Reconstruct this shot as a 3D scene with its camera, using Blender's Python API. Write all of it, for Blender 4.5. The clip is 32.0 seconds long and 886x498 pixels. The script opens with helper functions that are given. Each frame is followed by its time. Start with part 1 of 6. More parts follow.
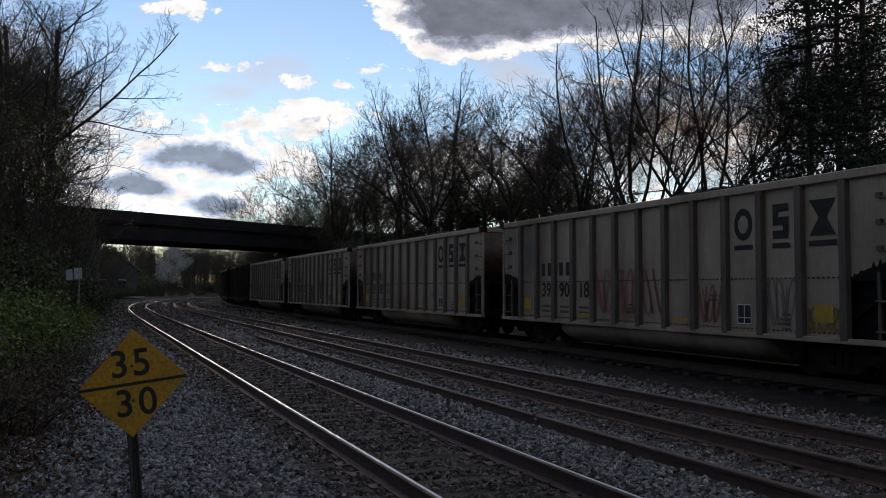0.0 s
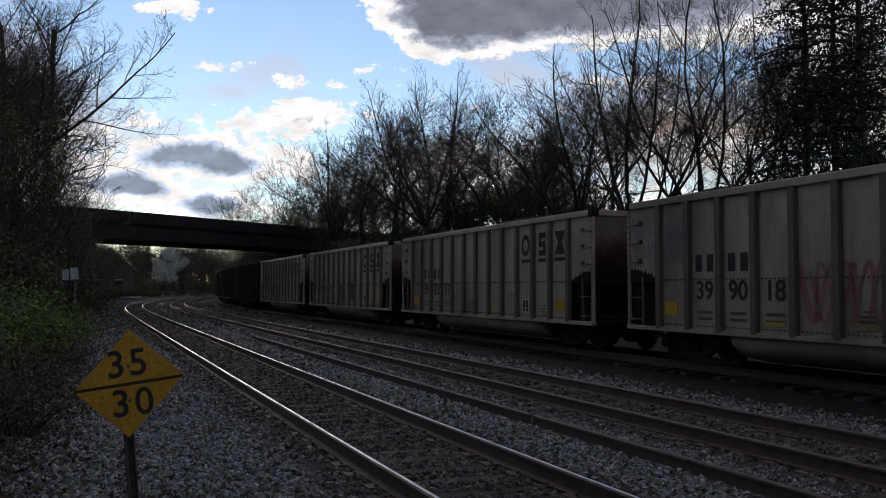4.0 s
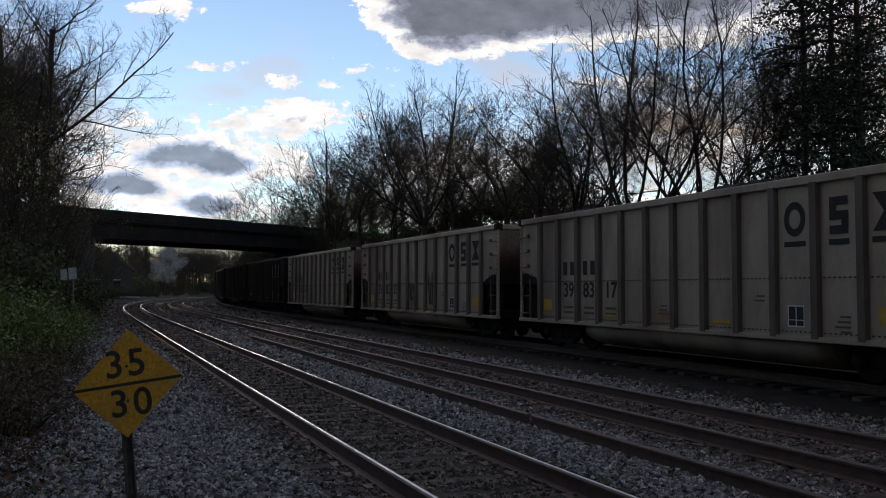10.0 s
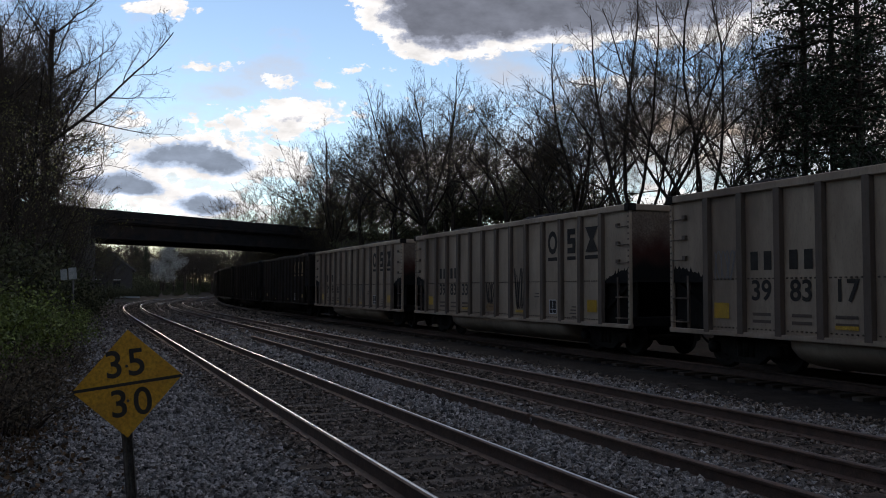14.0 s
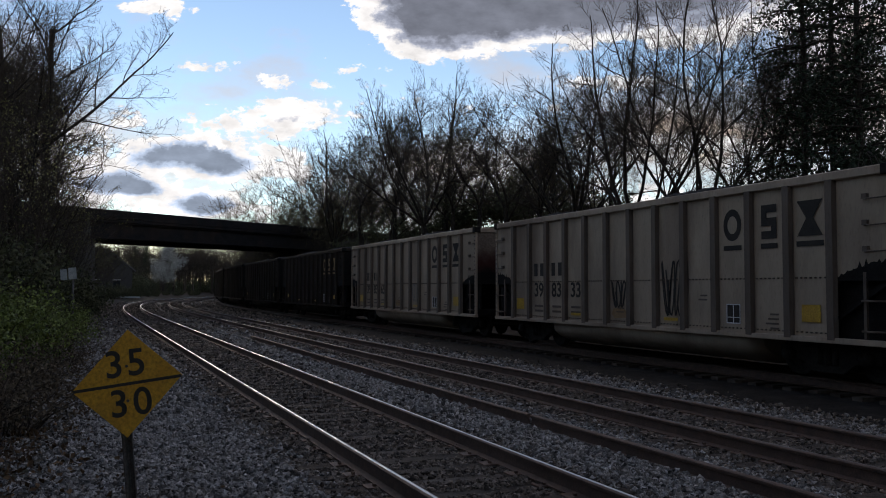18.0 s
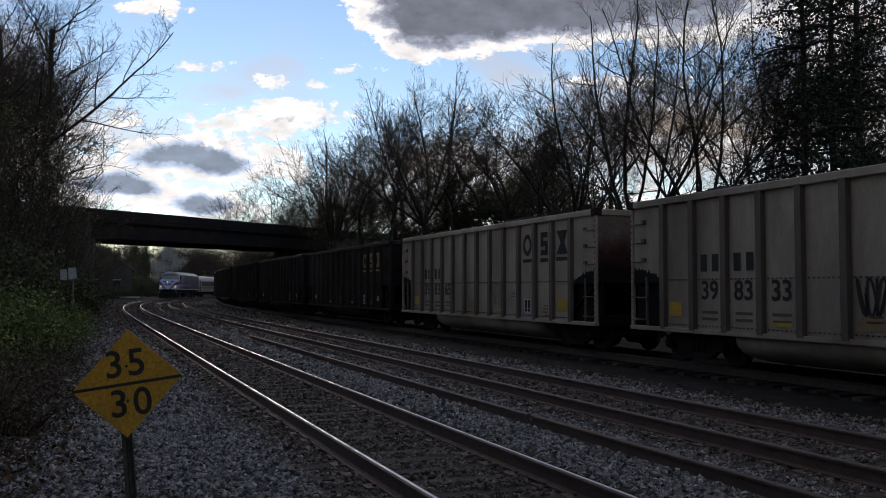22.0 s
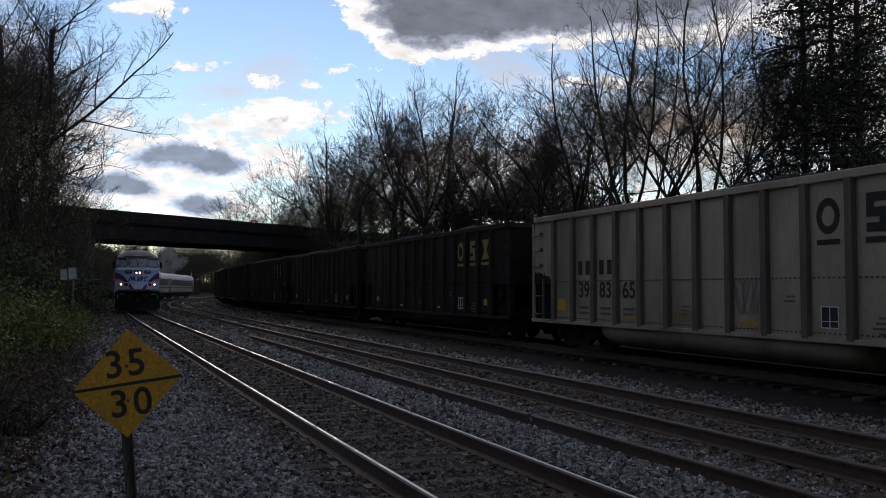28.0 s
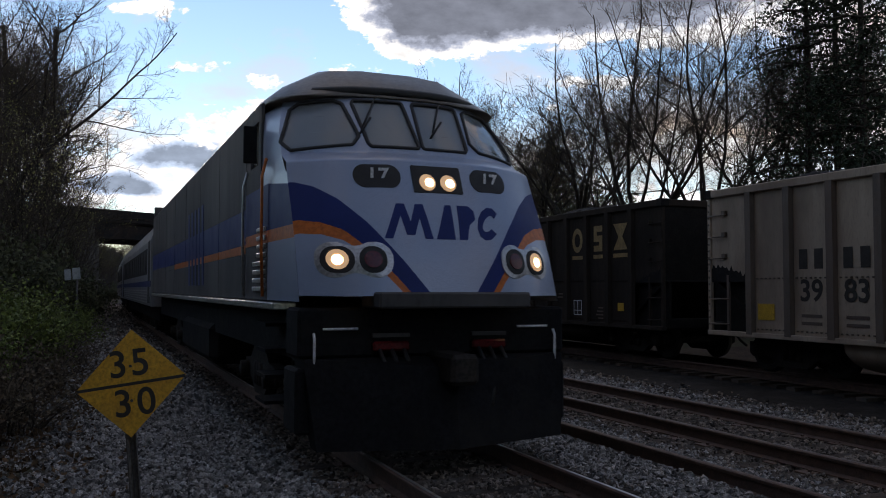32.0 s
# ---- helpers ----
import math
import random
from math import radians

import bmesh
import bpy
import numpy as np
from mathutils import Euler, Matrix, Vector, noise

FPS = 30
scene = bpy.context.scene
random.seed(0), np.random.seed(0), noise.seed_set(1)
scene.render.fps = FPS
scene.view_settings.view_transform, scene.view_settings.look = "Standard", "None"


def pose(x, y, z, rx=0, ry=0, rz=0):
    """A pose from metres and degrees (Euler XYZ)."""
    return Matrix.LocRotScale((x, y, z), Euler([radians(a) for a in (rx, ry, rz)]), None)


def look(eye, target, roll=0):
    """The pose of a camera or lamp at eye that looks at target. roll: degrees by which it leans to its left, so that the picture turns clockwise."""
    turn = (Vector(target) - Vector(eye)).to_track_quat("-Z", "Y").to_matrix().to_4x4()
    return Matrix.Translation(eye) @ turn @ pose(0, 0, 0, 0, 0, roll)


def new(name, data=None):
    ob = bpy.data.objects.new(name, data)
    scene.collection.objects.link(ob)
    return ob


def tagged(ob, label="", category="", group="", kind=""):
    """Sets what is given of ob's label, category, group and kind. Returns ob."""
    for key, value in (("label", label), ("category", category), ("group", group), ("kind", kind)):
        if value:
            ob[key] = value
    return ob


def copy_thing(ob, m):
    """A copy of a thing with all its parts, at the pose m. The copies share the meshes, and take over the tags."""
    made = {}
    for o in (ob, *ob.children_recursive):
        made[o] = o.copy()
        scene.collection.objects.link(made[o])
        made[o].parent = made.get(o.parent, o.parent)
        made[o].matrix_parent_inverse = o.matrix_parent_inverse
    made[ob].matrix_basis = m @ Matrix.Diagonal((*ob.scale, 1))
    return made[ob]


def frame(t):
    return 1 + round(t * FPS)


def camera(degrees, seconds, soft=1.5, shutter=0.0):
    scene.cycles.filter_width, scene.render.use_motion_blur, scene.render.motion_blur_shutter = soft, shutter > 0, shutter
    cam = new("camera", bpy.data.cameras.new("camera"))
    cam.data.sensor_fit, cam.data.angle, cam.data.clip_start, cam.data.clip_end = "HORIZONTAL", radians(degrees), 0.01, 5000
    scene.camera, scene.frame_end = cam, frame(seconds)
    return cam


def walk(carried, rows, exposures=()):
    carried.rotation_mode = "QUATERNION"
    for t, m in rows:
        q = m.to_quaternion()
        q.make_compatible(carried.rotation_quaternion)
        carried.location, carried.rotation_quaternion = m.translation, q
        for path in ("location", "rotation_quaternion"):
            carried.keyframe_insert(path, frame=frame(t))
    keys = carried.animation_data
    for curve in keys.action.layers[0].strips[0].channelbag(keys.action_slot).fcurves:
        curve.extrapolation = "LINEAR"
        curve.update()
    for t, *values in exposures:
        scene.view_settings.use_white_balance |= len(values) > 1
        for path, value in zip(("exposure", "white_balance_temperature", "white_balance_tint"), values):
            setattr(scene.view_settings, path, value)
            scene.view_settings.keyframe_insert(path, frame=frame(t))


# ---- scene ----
# overall levels: exposure in stops, white balance, sky, sun, clouds, lamps
EXPO = (1.0, 1.0, 1.02, 1.12, 1.25)
KELVIN, TINT = 6980, 20
SKY, SUNPOWER, CLOUD, HEADLIGHT = 0.09, 0.3, .49, .5
CLOUD_SEED, CLOUD_WHITE = (5.3, 2.1, .7), (3.6, 3.2, 2.7)

# ---------------------------------------------------------------- camera
EYE = (0.0, 0.0, 1.688)
TILT = math.tan(0.0475)
cam = camera(55.18, 32.0, soft=1.0, shutter=0.06)
# the hand's small turns: seconds, degrees to the left
TURNS = [(0, .31), (.5, .36), (1, .28), (1.5, .17), (2, 0), (2.5, -.02), (3, 0), (3.5, .05), (5.5, .17), (6, .05), (6.5, 0), (8, 0),
         (14, 0), (20, -.01), (25.5, -.01), (28.5, 0), (29, .26), (29.5, .14), (30, -.07), (30.5, .02), (31, .21), (31.5, .3), (32, .22)]


def aim(turn):
    a = radians(turn)
    return look(EYE, (-1000 * math.sin(a), 1000 * math.cos(a), EYE[2] + 1000 * TILT), 0.127)


walk(cam, [(t, aim(a)) for t, a in TURNS], exposures=[(t, e, KELVIN, TINT) for t, e in zip((0, 3, 28, 31, 32), EXPO)])

# ---------------------------------------------------------------- light
SUN_AZ, SUN_EL = radians(-22), radians(12)
world = bpy.data.worlds.new("world")
scene.world = world
world.use_nodes = True
wn = world.node_tree
sky = wn.nodes.new("ShaderNodeTexSky")
sky.sky_type = "NISHITA"
sky.sun_disc = False
sky.sun_elevation, sky.sun_rotation = SUN_EL, SUN_AZ
sky.altitude, sky.air_density, sky.dust_density, sky.ozone_density = 100, 1.0, 0.0, 2.2
# broken cloud all over the sky
wc = wn.nodes.new("ShaderNodeTexCoord")
wt = wn.nodes.new("ShaderNodeTexNoise")
wt.inputs["Scale"].default_value, wt.inputs["Detail"].default_value, wt.inputs["Roughness"].default_value = 2.6, 7, .6
wm = wn.nodes.new("ShaderNodeMapping")
wm.inputs["Location"].default_value, wm.inputs["Scale"].default_value = CLOUD_SEED, (1, 1, 2.0)
wn.links.new(wc.outputs["Generated"], wm.inputs[0])
wn.links.new(wm.outputs[0], wt.inputs["Vector"])
wr = wn.nodes.new("ShaderNodeMapRange")
wr.inputs[1].default_value, wr.inputs[2].default_value = .47, .66
wn.links.new(wt.outputs["Fac"], wr.inputs[0])
wx = wn.nodes.new("ShaderNodeMix")
wx.data_type = "RGBA"
wx.inputs[7].default_value = (*CLOUD_WHITE, 1)
wn.links.new(wr.outputs[0], wx.inputs[0])
wn.links.new(sky.outputs[0], wx.inputs[6])
wn.links.new(wx.outputs[2], wn.nodes["Background"].inputs[0])
wn.nodes["Background"].inputs[1].default_value = SKY
lamp = bpy.data.lights.new("sun", "SUN")
lamp.energy, lamp.angle, lamp.color = SUNPOWER, radians(12), (1, .9, .76)
sun = new("sun", lamp)
sun.matrix_world = look((0, 0, 0), (-math.sin(SUN_AZ) * math.cos(SUN_EL), -math.cos(SUN_AZ) * math.cos(SUN_EL), -math.sin(SUN_EL)))


# ---------------------------------------------------------------- materials
def mat(name, a, b=None, scale=3.0, rough=0.7, metal=0.0, bump=0.15, fine=40.0, dirt=None, streak=False, spread=0.0, coat=0.0, dirt_at=(.5, .7), spec=.5):
    """A surface of colour a with grain and patches of b, dirt at a larger scale, and fine relief."""
    m = bpy.data.materials.new(name)
    m.use_nodes = True
    n, l = m.node_tree.nodes, m.node_tree.links
    p = n["Principled BSDF"]
    co = n.new("ShaderNodeTexCoord")
    mp = n.new("ShaderNodeMapping")
    l.new(co.outputs["Object"], mp.inputs[0])
    if streak:
        mp.inputs["Scale"].default_value = (1, 1, .3)

    def noise_tex(s, d, r):
        t = n.new("ShaderNodeTexNoise")
        t.inputs["Scale"].default_value, t.inputs["Detail"].default_value, t.inputs["Roughness"].default_value = s, d, r
        l.new(mp.outputs[0], t.inputs["Vector"])
        return t.outputs["Fac"]

    def ramp(f, lo, hi):
        r = n.new("ShaderNodeMapRange")
        r.inputs[1].default_value, r.inputs[2].default_value = lo, hi
        l.new(f, r.inputs[0])
        return r.outputs[0]

    def mix(f, x, y):
        k = n.new("ShaderNodeMix")
        k.data_type = "RGBA"
        l.new(f, k.inputs[0])
        for s, v in ((6, x), (7, y)):
            if isinstance(v, tuple):
                k.inputs[s].default_value = (*v, 1)
            else:
                l.new(v, k.inputs[s])
        return k.outputs[2]

    b = b or tuple(.7 * c for c in a)
    col = mix(ramp(noise_tex(scale, 6, .65), .35, .65), a, b)
    col = mix(ramp(noise_tex(fine, 3, .6), *((.52, 1.0) if streak else (.4, .75))), col, tuple(.6 * c for c in b))
    if dirt:
        col = mix(ramp(noise_tex(scale * .31, 5, .6), *dirt_at), col, dirt)
    if spread:
        ob = n.new("ShaderNodeObjectInfo")
        geo = n.new("ShaderNodeNewGeometry")
        add = n.new("ShaderNodeMath")
        add.operation = "ADD"
        l.new(ob.outputs["Random"], add.inputs[0])
        l.new(geo.outputs["Random Per Island"], add.inputs[1])
        fr = n.new("ShaderNodeMath")
        fr.operation = "FRACT"
        l.new(add.outputs[0], fr.inputs[0])
        hs = n.new("ShaderNodeHueSaturation")
        l.new(col, hs.inputs["Color"])
        rg = n.new("ShaderNodeMapRange")
        rg.inputs[3].default_value, rg.inputs[4].default_value = 1 - spread, 1 + spread
        l.new(fr.outputs[0], rg.inputs[0])
        l.new(rg.outputs[0], hs.inputs["Value"])
        col = hs.outputs[0]
    l.new(col, p.inputs["Base Color"])
    rr = n.new("ShaderNodeMapRange")
    rr.inputs[3].default_value, rr.inputs[4].default_value = max(.03, rough - .12), min(1, rough + .12)
    l.new(noise_tex(scale * 2.3, 4, .6), rr.inputs[0])
    l.new(rr.outputs[0], p.inputs["Roughness"])
    p.inputs["Metallic"].default_value, p.inputs["Coat Weight"].default_value, p.inputs["Specular IOR Level"].default_value = metal, coat, spec
    if bump:
        bp = n.new("ShaderNodeBump")
        bp.inputs["Strength"].default_value, bp.inputs["Distance"].default_value = bump, .02
        l.new(noise_tex(fine * .8, 5, .7), bp.inputs["Height"])
        l.new(bp.outputs[0], p.inputs["Normal"])
    return m


def glow(name, colour, power):
    m = bpy.data.materials.new(name)
    m.use_nodes = True
    p = m.node_tree.nodes["Principled BSDF"]
    p.inputs["Base Color"].default_value = (*colour, 1)
    p.inputs["Emission Color"].default_value = (*colour, 1)
    p.inputs["Emission Strength"].default_value = power
    return m


BALLAST = mat("ballast_stone", (.37, .352, .335), (.12, .110, .100), 6, .8, bump=.4, fine=60, spread=.85)
BED = mat("ballast_bed", (.11, .10, .092), (.055, .05, .046), 14, .9, bump=.9, fine=30, dirt=(.06, .05, .045), spec=.1)
SOIL = mat("leaf_litter_soil", (.085, .06, .042), (.04, .03, .024), 1.2, .95, bump=.9, fine=16, dirt=(.05, .055, .03), spec=.1)
TIE = mat("creosoted_timber", (.075, .058, .046), (.035, .028, .024), 5, .9, bump=.6, fine=35, spread=.45, dirt=(.11, .094, .08), spec=.12)
# grimy between the rails; also stones in the coal train's painted shade
DARKSTONE = mat("dirty_ballast_stone", (.21, .176, .15), (.1, .082, .068), 6, .9, bump=.4, fine=60, spread=.8, spec=.2)
# near-black bed: the coal train's shade put into the ground colour
SHADED_BED = mat("coal_dust_ground", (.02, .019, .018), (.012, .011, .011), 5, .95, bump=1.0, fine=22, dirt=(.035, .032, .03), spec=.1)
FOUL = mat("fouled_ballast", (.085, .068, .055), (.05, .04, .033), 9, .95, bump=1.0, fine=26, dirt=(.105, .09, .078), spec=.12)
RUST = mat("rusty_steel", (.14, .086, .062), (.08, .05, .04), 7, .75, .25, bump=.2, fine=70)
SHINE = mat("polished_railhead", (.68, .66, .63), (.58, .56, .53), 3, .4, 1.0, bump=.03, fine=80)
DULL = mat("dull_railhead", (.17, .135, .115), (.1, .075, .063), 3, .55, .5, bump=.06, fine=80)
CARGREY = mat("weathered_grey_paint", (.375, .292, .215), (.265, .202, .147), 1.6, .68, .0, bump=.06, fine=26, dirt=(.125, .083, .057), streak=True, dirt_at=(.46, .74))
# ribs and fittings, darker than the panels
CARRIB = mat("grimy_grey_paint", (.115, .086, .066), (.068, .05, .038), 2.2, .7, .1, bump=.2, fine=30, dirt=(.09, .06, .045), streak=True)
CARBLACK = mat("faded_black_paint", (.036, .029, .024), (.022, .018, .0155), 1.6, .85, 0, bump=.12, fine=26, dirt=(.05, .039, .032), streak=True, spec=.05)
# black for soot, and for the shade at car ends and recesses
SOOT_SHADE = mat("sooty_steel", (.018, .016, .015), (.009, .008, .008), 4, .8, 0, bump=.3, fine=30, spec=.12)
TRUCK = mat("grimy_cast_steel", (.045, .038, .033), (.024, .021, .019), 5, .8, 0, bump=.3, fine=30, spec=.12)
INK = mat("black_stencil_paint", (.028, .026, .025), (.05, .045, .04), 4, .75, bump=.05, fine=30, spec=.15)
GOLD = mat("faded_yellow_paint", (.30, .19, .055), (.19, .115, .035), 5, .6, bump=.05, fine=30)
REFLECT = mat("yellow_reflector", (.6, .37, .04), (.45, .26, .03), 6, .35, bump=.03, fine=40)
GRAFFITI = mat("dull_red_spray_paint", (.27, .085, .065), (.3, .14, .11), 6, .7, bump=.02, fine=40)
SCRAWL = mat("grey_spray_paint", (.13, .12, .12), (.2, .19, .18), 6, .7, bump=.02, fine=40)
RUSTPATCH = mat("orange_rust_stain", (.24, .13, .06), (.3, .2, .1), 4, .8, bump=.02, fine=30)
COAL = mat("coal", (.014, .0135, .0135), (.007, .007, .007), 8, .8, bump=1.0, fine=14, spec=.12)
SIGNYEL = mat("weathered_yellow_sheet", (.72, .38, .03), (.6, .29, .02), 9, .55, bump=.05, fine=50, dirt=(.32, .17, .03), dirt_at=(.58, .8))
SIGNBLK = mat("black_sign_paint", (.02, .017, .015), (.035, .03, .025), 9, .5, bump=.03)
POST = mat("galvanised_post", (.16, .15, .14), (.09, .08, .075), 9, .6, .6, bump=.15, fine=60)
WHITEPANEL = mat("pale_sign_sheet", (.42, .45, .45), (.3, .33, .33), 7, .5, bump=.04)
BRIDGE = mat("dark_painted_girder", (.032, .03, .032), (.02, .019, .02), 1.2, .75, .1, bump=.3, fine=12, dirt=(.045, .032, .026), spec=.12)
CONCRETE = mat("stained_concrete", (.13, .12, .11), (.08, .075, .07), .8, .9, bump=.4, fine=9, dirt=(.05, .05, .04))
BARK = mat("bark", (.055, .045, .037), (.03, .025, .021), 2, .95, bump=.8, fine=14, spec=.1)
TWIG = mat("twig_bark", (.09, .071, .057), (.055, .043, .035), 2, .9, bump=0, fine=20, spec=.1)
BUD = mat("spring_buds", (.17, .16, .045), (.11, .1, .035), 2, .8, bump=0, fine=20, spread=.4)
LEAF = mat("young_green_leaf", (.22, .27, .06), (.085, .11, .032), 2, .6, bump=0, fine=20, spread=.45, spec=.2)
IVY = mat("dark_ivy_leaf", (.1, .105, .05), (.06, .064, .035), 2, .7, bump=0, fine=20, spread=.4, spec=.2)
NEEDLE = mat("dark_needles", (.035, .05, .028), (.022, .032, .02), 2, .8, bump=0, fine=20, spread=.3, spec=.2)
BLOSSOM = mat("white_blossom", (.46, .46, .45), (.36, .36, .35), 2, .8, bump=0, fine=20, spread=.2)
DEADLEAF = mat("dead_leaves", (.16, .10, .055), (.08, .05, .03), 2, .9, bump=0, fine=20, spread=.6, spec=.1)
DRYGRASS = mat("dead_grass", (.16, .12, .075), (.09, .07, .045), 2, .9, bump=0, fine=20, spread=.4)
LSILVER = mat("pale_blue_grey_paint", (.29, .35, .475), (.28, .338, .458), .8, .34, .15, bump=.0, fine=150, dirt=(.262, .317, .43), coat=.3, dirt_at=(.5, .95))
# grey darkened for grime and for the shade on the locomotive's sides
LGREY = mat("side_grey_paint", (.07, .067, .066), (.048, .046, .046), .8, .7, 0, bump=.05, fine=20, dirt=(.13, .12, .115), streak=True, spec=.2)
LBLUE = mat("deep_blue_paint", (.009, .026, .15), (.008, .022, .125), 1, .5, bump=0, fine=120, spec=.2)
LORANGE = mat("orange_paint", (.60, .15, .025), (.52, .13, .025), 1, .42, bump=0, fine=20, spec=.3)
# lining made pale to stand in for reflections on the windshield
CABIN = mat("pale_cab_lining", (.2, .2, .2), (.14, .14, .14), 2, .7, bump=0, fine=10)
LROOF = mat("brown_grey_roof_paint", (.17, .145, .12), (.12, .1, .085), 1.2, .42, 0, bump=.1, fine=18, dirt=(.1, .085, .072))
LDARK = mat("black_underframe_paint", (.016, .0155, .017), (.010, .010, .011), 3, .8, 0, bump=.2, fine=20, dirt=(.022, .02, .018), spec=.08)
LSTEEL = mat("brushed_steel", (.55, .55, .55), (.4, .4, .4), 3, .35, .9, bump=.05, fine=30)
WHITE = mat("white_paint", (.75, .75, .75), (.6, .6, .6), 4, .5, bump=.02)
REDP = mat("red_lens", (.12, .01, .012), (.08, .008, .01), 4, .2, bump=0)
RUBBER = mat("black_rubber_seal", (.012, .012, .013), (.02, .02, .02), 4, .7, bump=.05)
LAMPLENS = glow("lamp_lens_glow", (.95, .62, .33), HEADLIGHT * .3)
LAMP = glow("headlight_glow", (1, .78, .48), HEADLIGHT * 4)
LAMPDIM = glow("ditch_light_glow", (1, .68, .36), HEADLIGHT * 5)
COACH = mat("stainless_coach_side", (.30, .30, .31), (.24, .24, .25), 1, .45, .4, bump=.05, fine=20, streak=True)
SIDING = mat("house_siding", (.06, .056, .055), (.045, .042, .042), 1, .8, bump=.1)
SHINGLE = mat("grey_shingles", (.1, .095, .1), (.07, .065, .07), 3, .9, bump=.3)


def glass(name, tint, rough=.05):
    m = bpy.data.materials.new(name)
    m.use_nodes = True
    p = m.node_tree.nodes["Principled BSDF"]
    p.inputs["Base Color"].default_value = (*tint, 1)
    p.inputs["Roughness"].default_value, p.inputs["IOR"].default_value = rough, 1.52
    # the pale diffuse rest imitates sky reflected in the panes
    p.inputs["Transmission Weight"].default_value = .62
    return m


WINDSHIELD = glass("windshield_glass", (.5, .54, .57))
TINTED = mat("tinted_coach_window", (.02, .022, .026), (.03, .032, .036), 1, .5, bump=0, spec=.15)


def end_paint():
    """Car ends: grey paint at the top, a band of maroon rust, black below, with ragged edges."""
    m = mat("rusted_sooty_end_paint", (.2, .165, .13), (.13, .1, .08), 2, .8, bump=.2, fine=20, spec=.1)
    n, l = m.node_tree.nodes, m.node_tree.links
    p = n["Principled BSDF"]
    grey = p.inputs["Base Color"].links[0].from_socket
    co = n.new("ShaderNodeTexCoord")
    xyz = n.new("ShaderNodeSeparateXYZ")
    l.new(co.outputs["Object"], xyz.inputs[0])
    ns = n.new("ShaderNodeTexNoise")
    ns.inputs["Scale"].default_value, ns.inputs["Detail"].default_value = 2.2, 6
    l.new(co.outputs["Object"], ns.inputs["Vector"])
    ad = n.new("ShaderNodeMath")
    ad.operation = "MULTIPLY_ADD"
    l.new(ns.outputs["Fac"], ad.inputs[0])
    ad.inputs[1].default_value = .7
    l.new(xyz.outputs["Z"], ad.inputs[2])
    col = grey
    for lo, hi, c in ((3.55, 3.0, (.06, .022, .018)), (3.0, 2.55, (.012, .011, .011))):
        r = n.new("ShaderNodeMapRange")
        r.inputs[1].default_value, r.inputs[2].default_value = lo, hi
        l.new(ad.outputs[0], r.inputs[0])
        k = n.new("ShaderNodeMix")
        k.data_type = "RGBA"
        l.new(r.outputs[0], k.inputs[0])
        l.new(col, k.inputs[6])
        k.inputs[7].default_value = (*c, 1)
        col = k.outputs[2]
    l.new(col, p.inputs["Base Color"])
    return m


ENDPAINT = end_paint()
DARKGLASS = mat("dark_window_glass", (.02, .022, .026), (.03, .032, .036), 1, .08, bump=0)


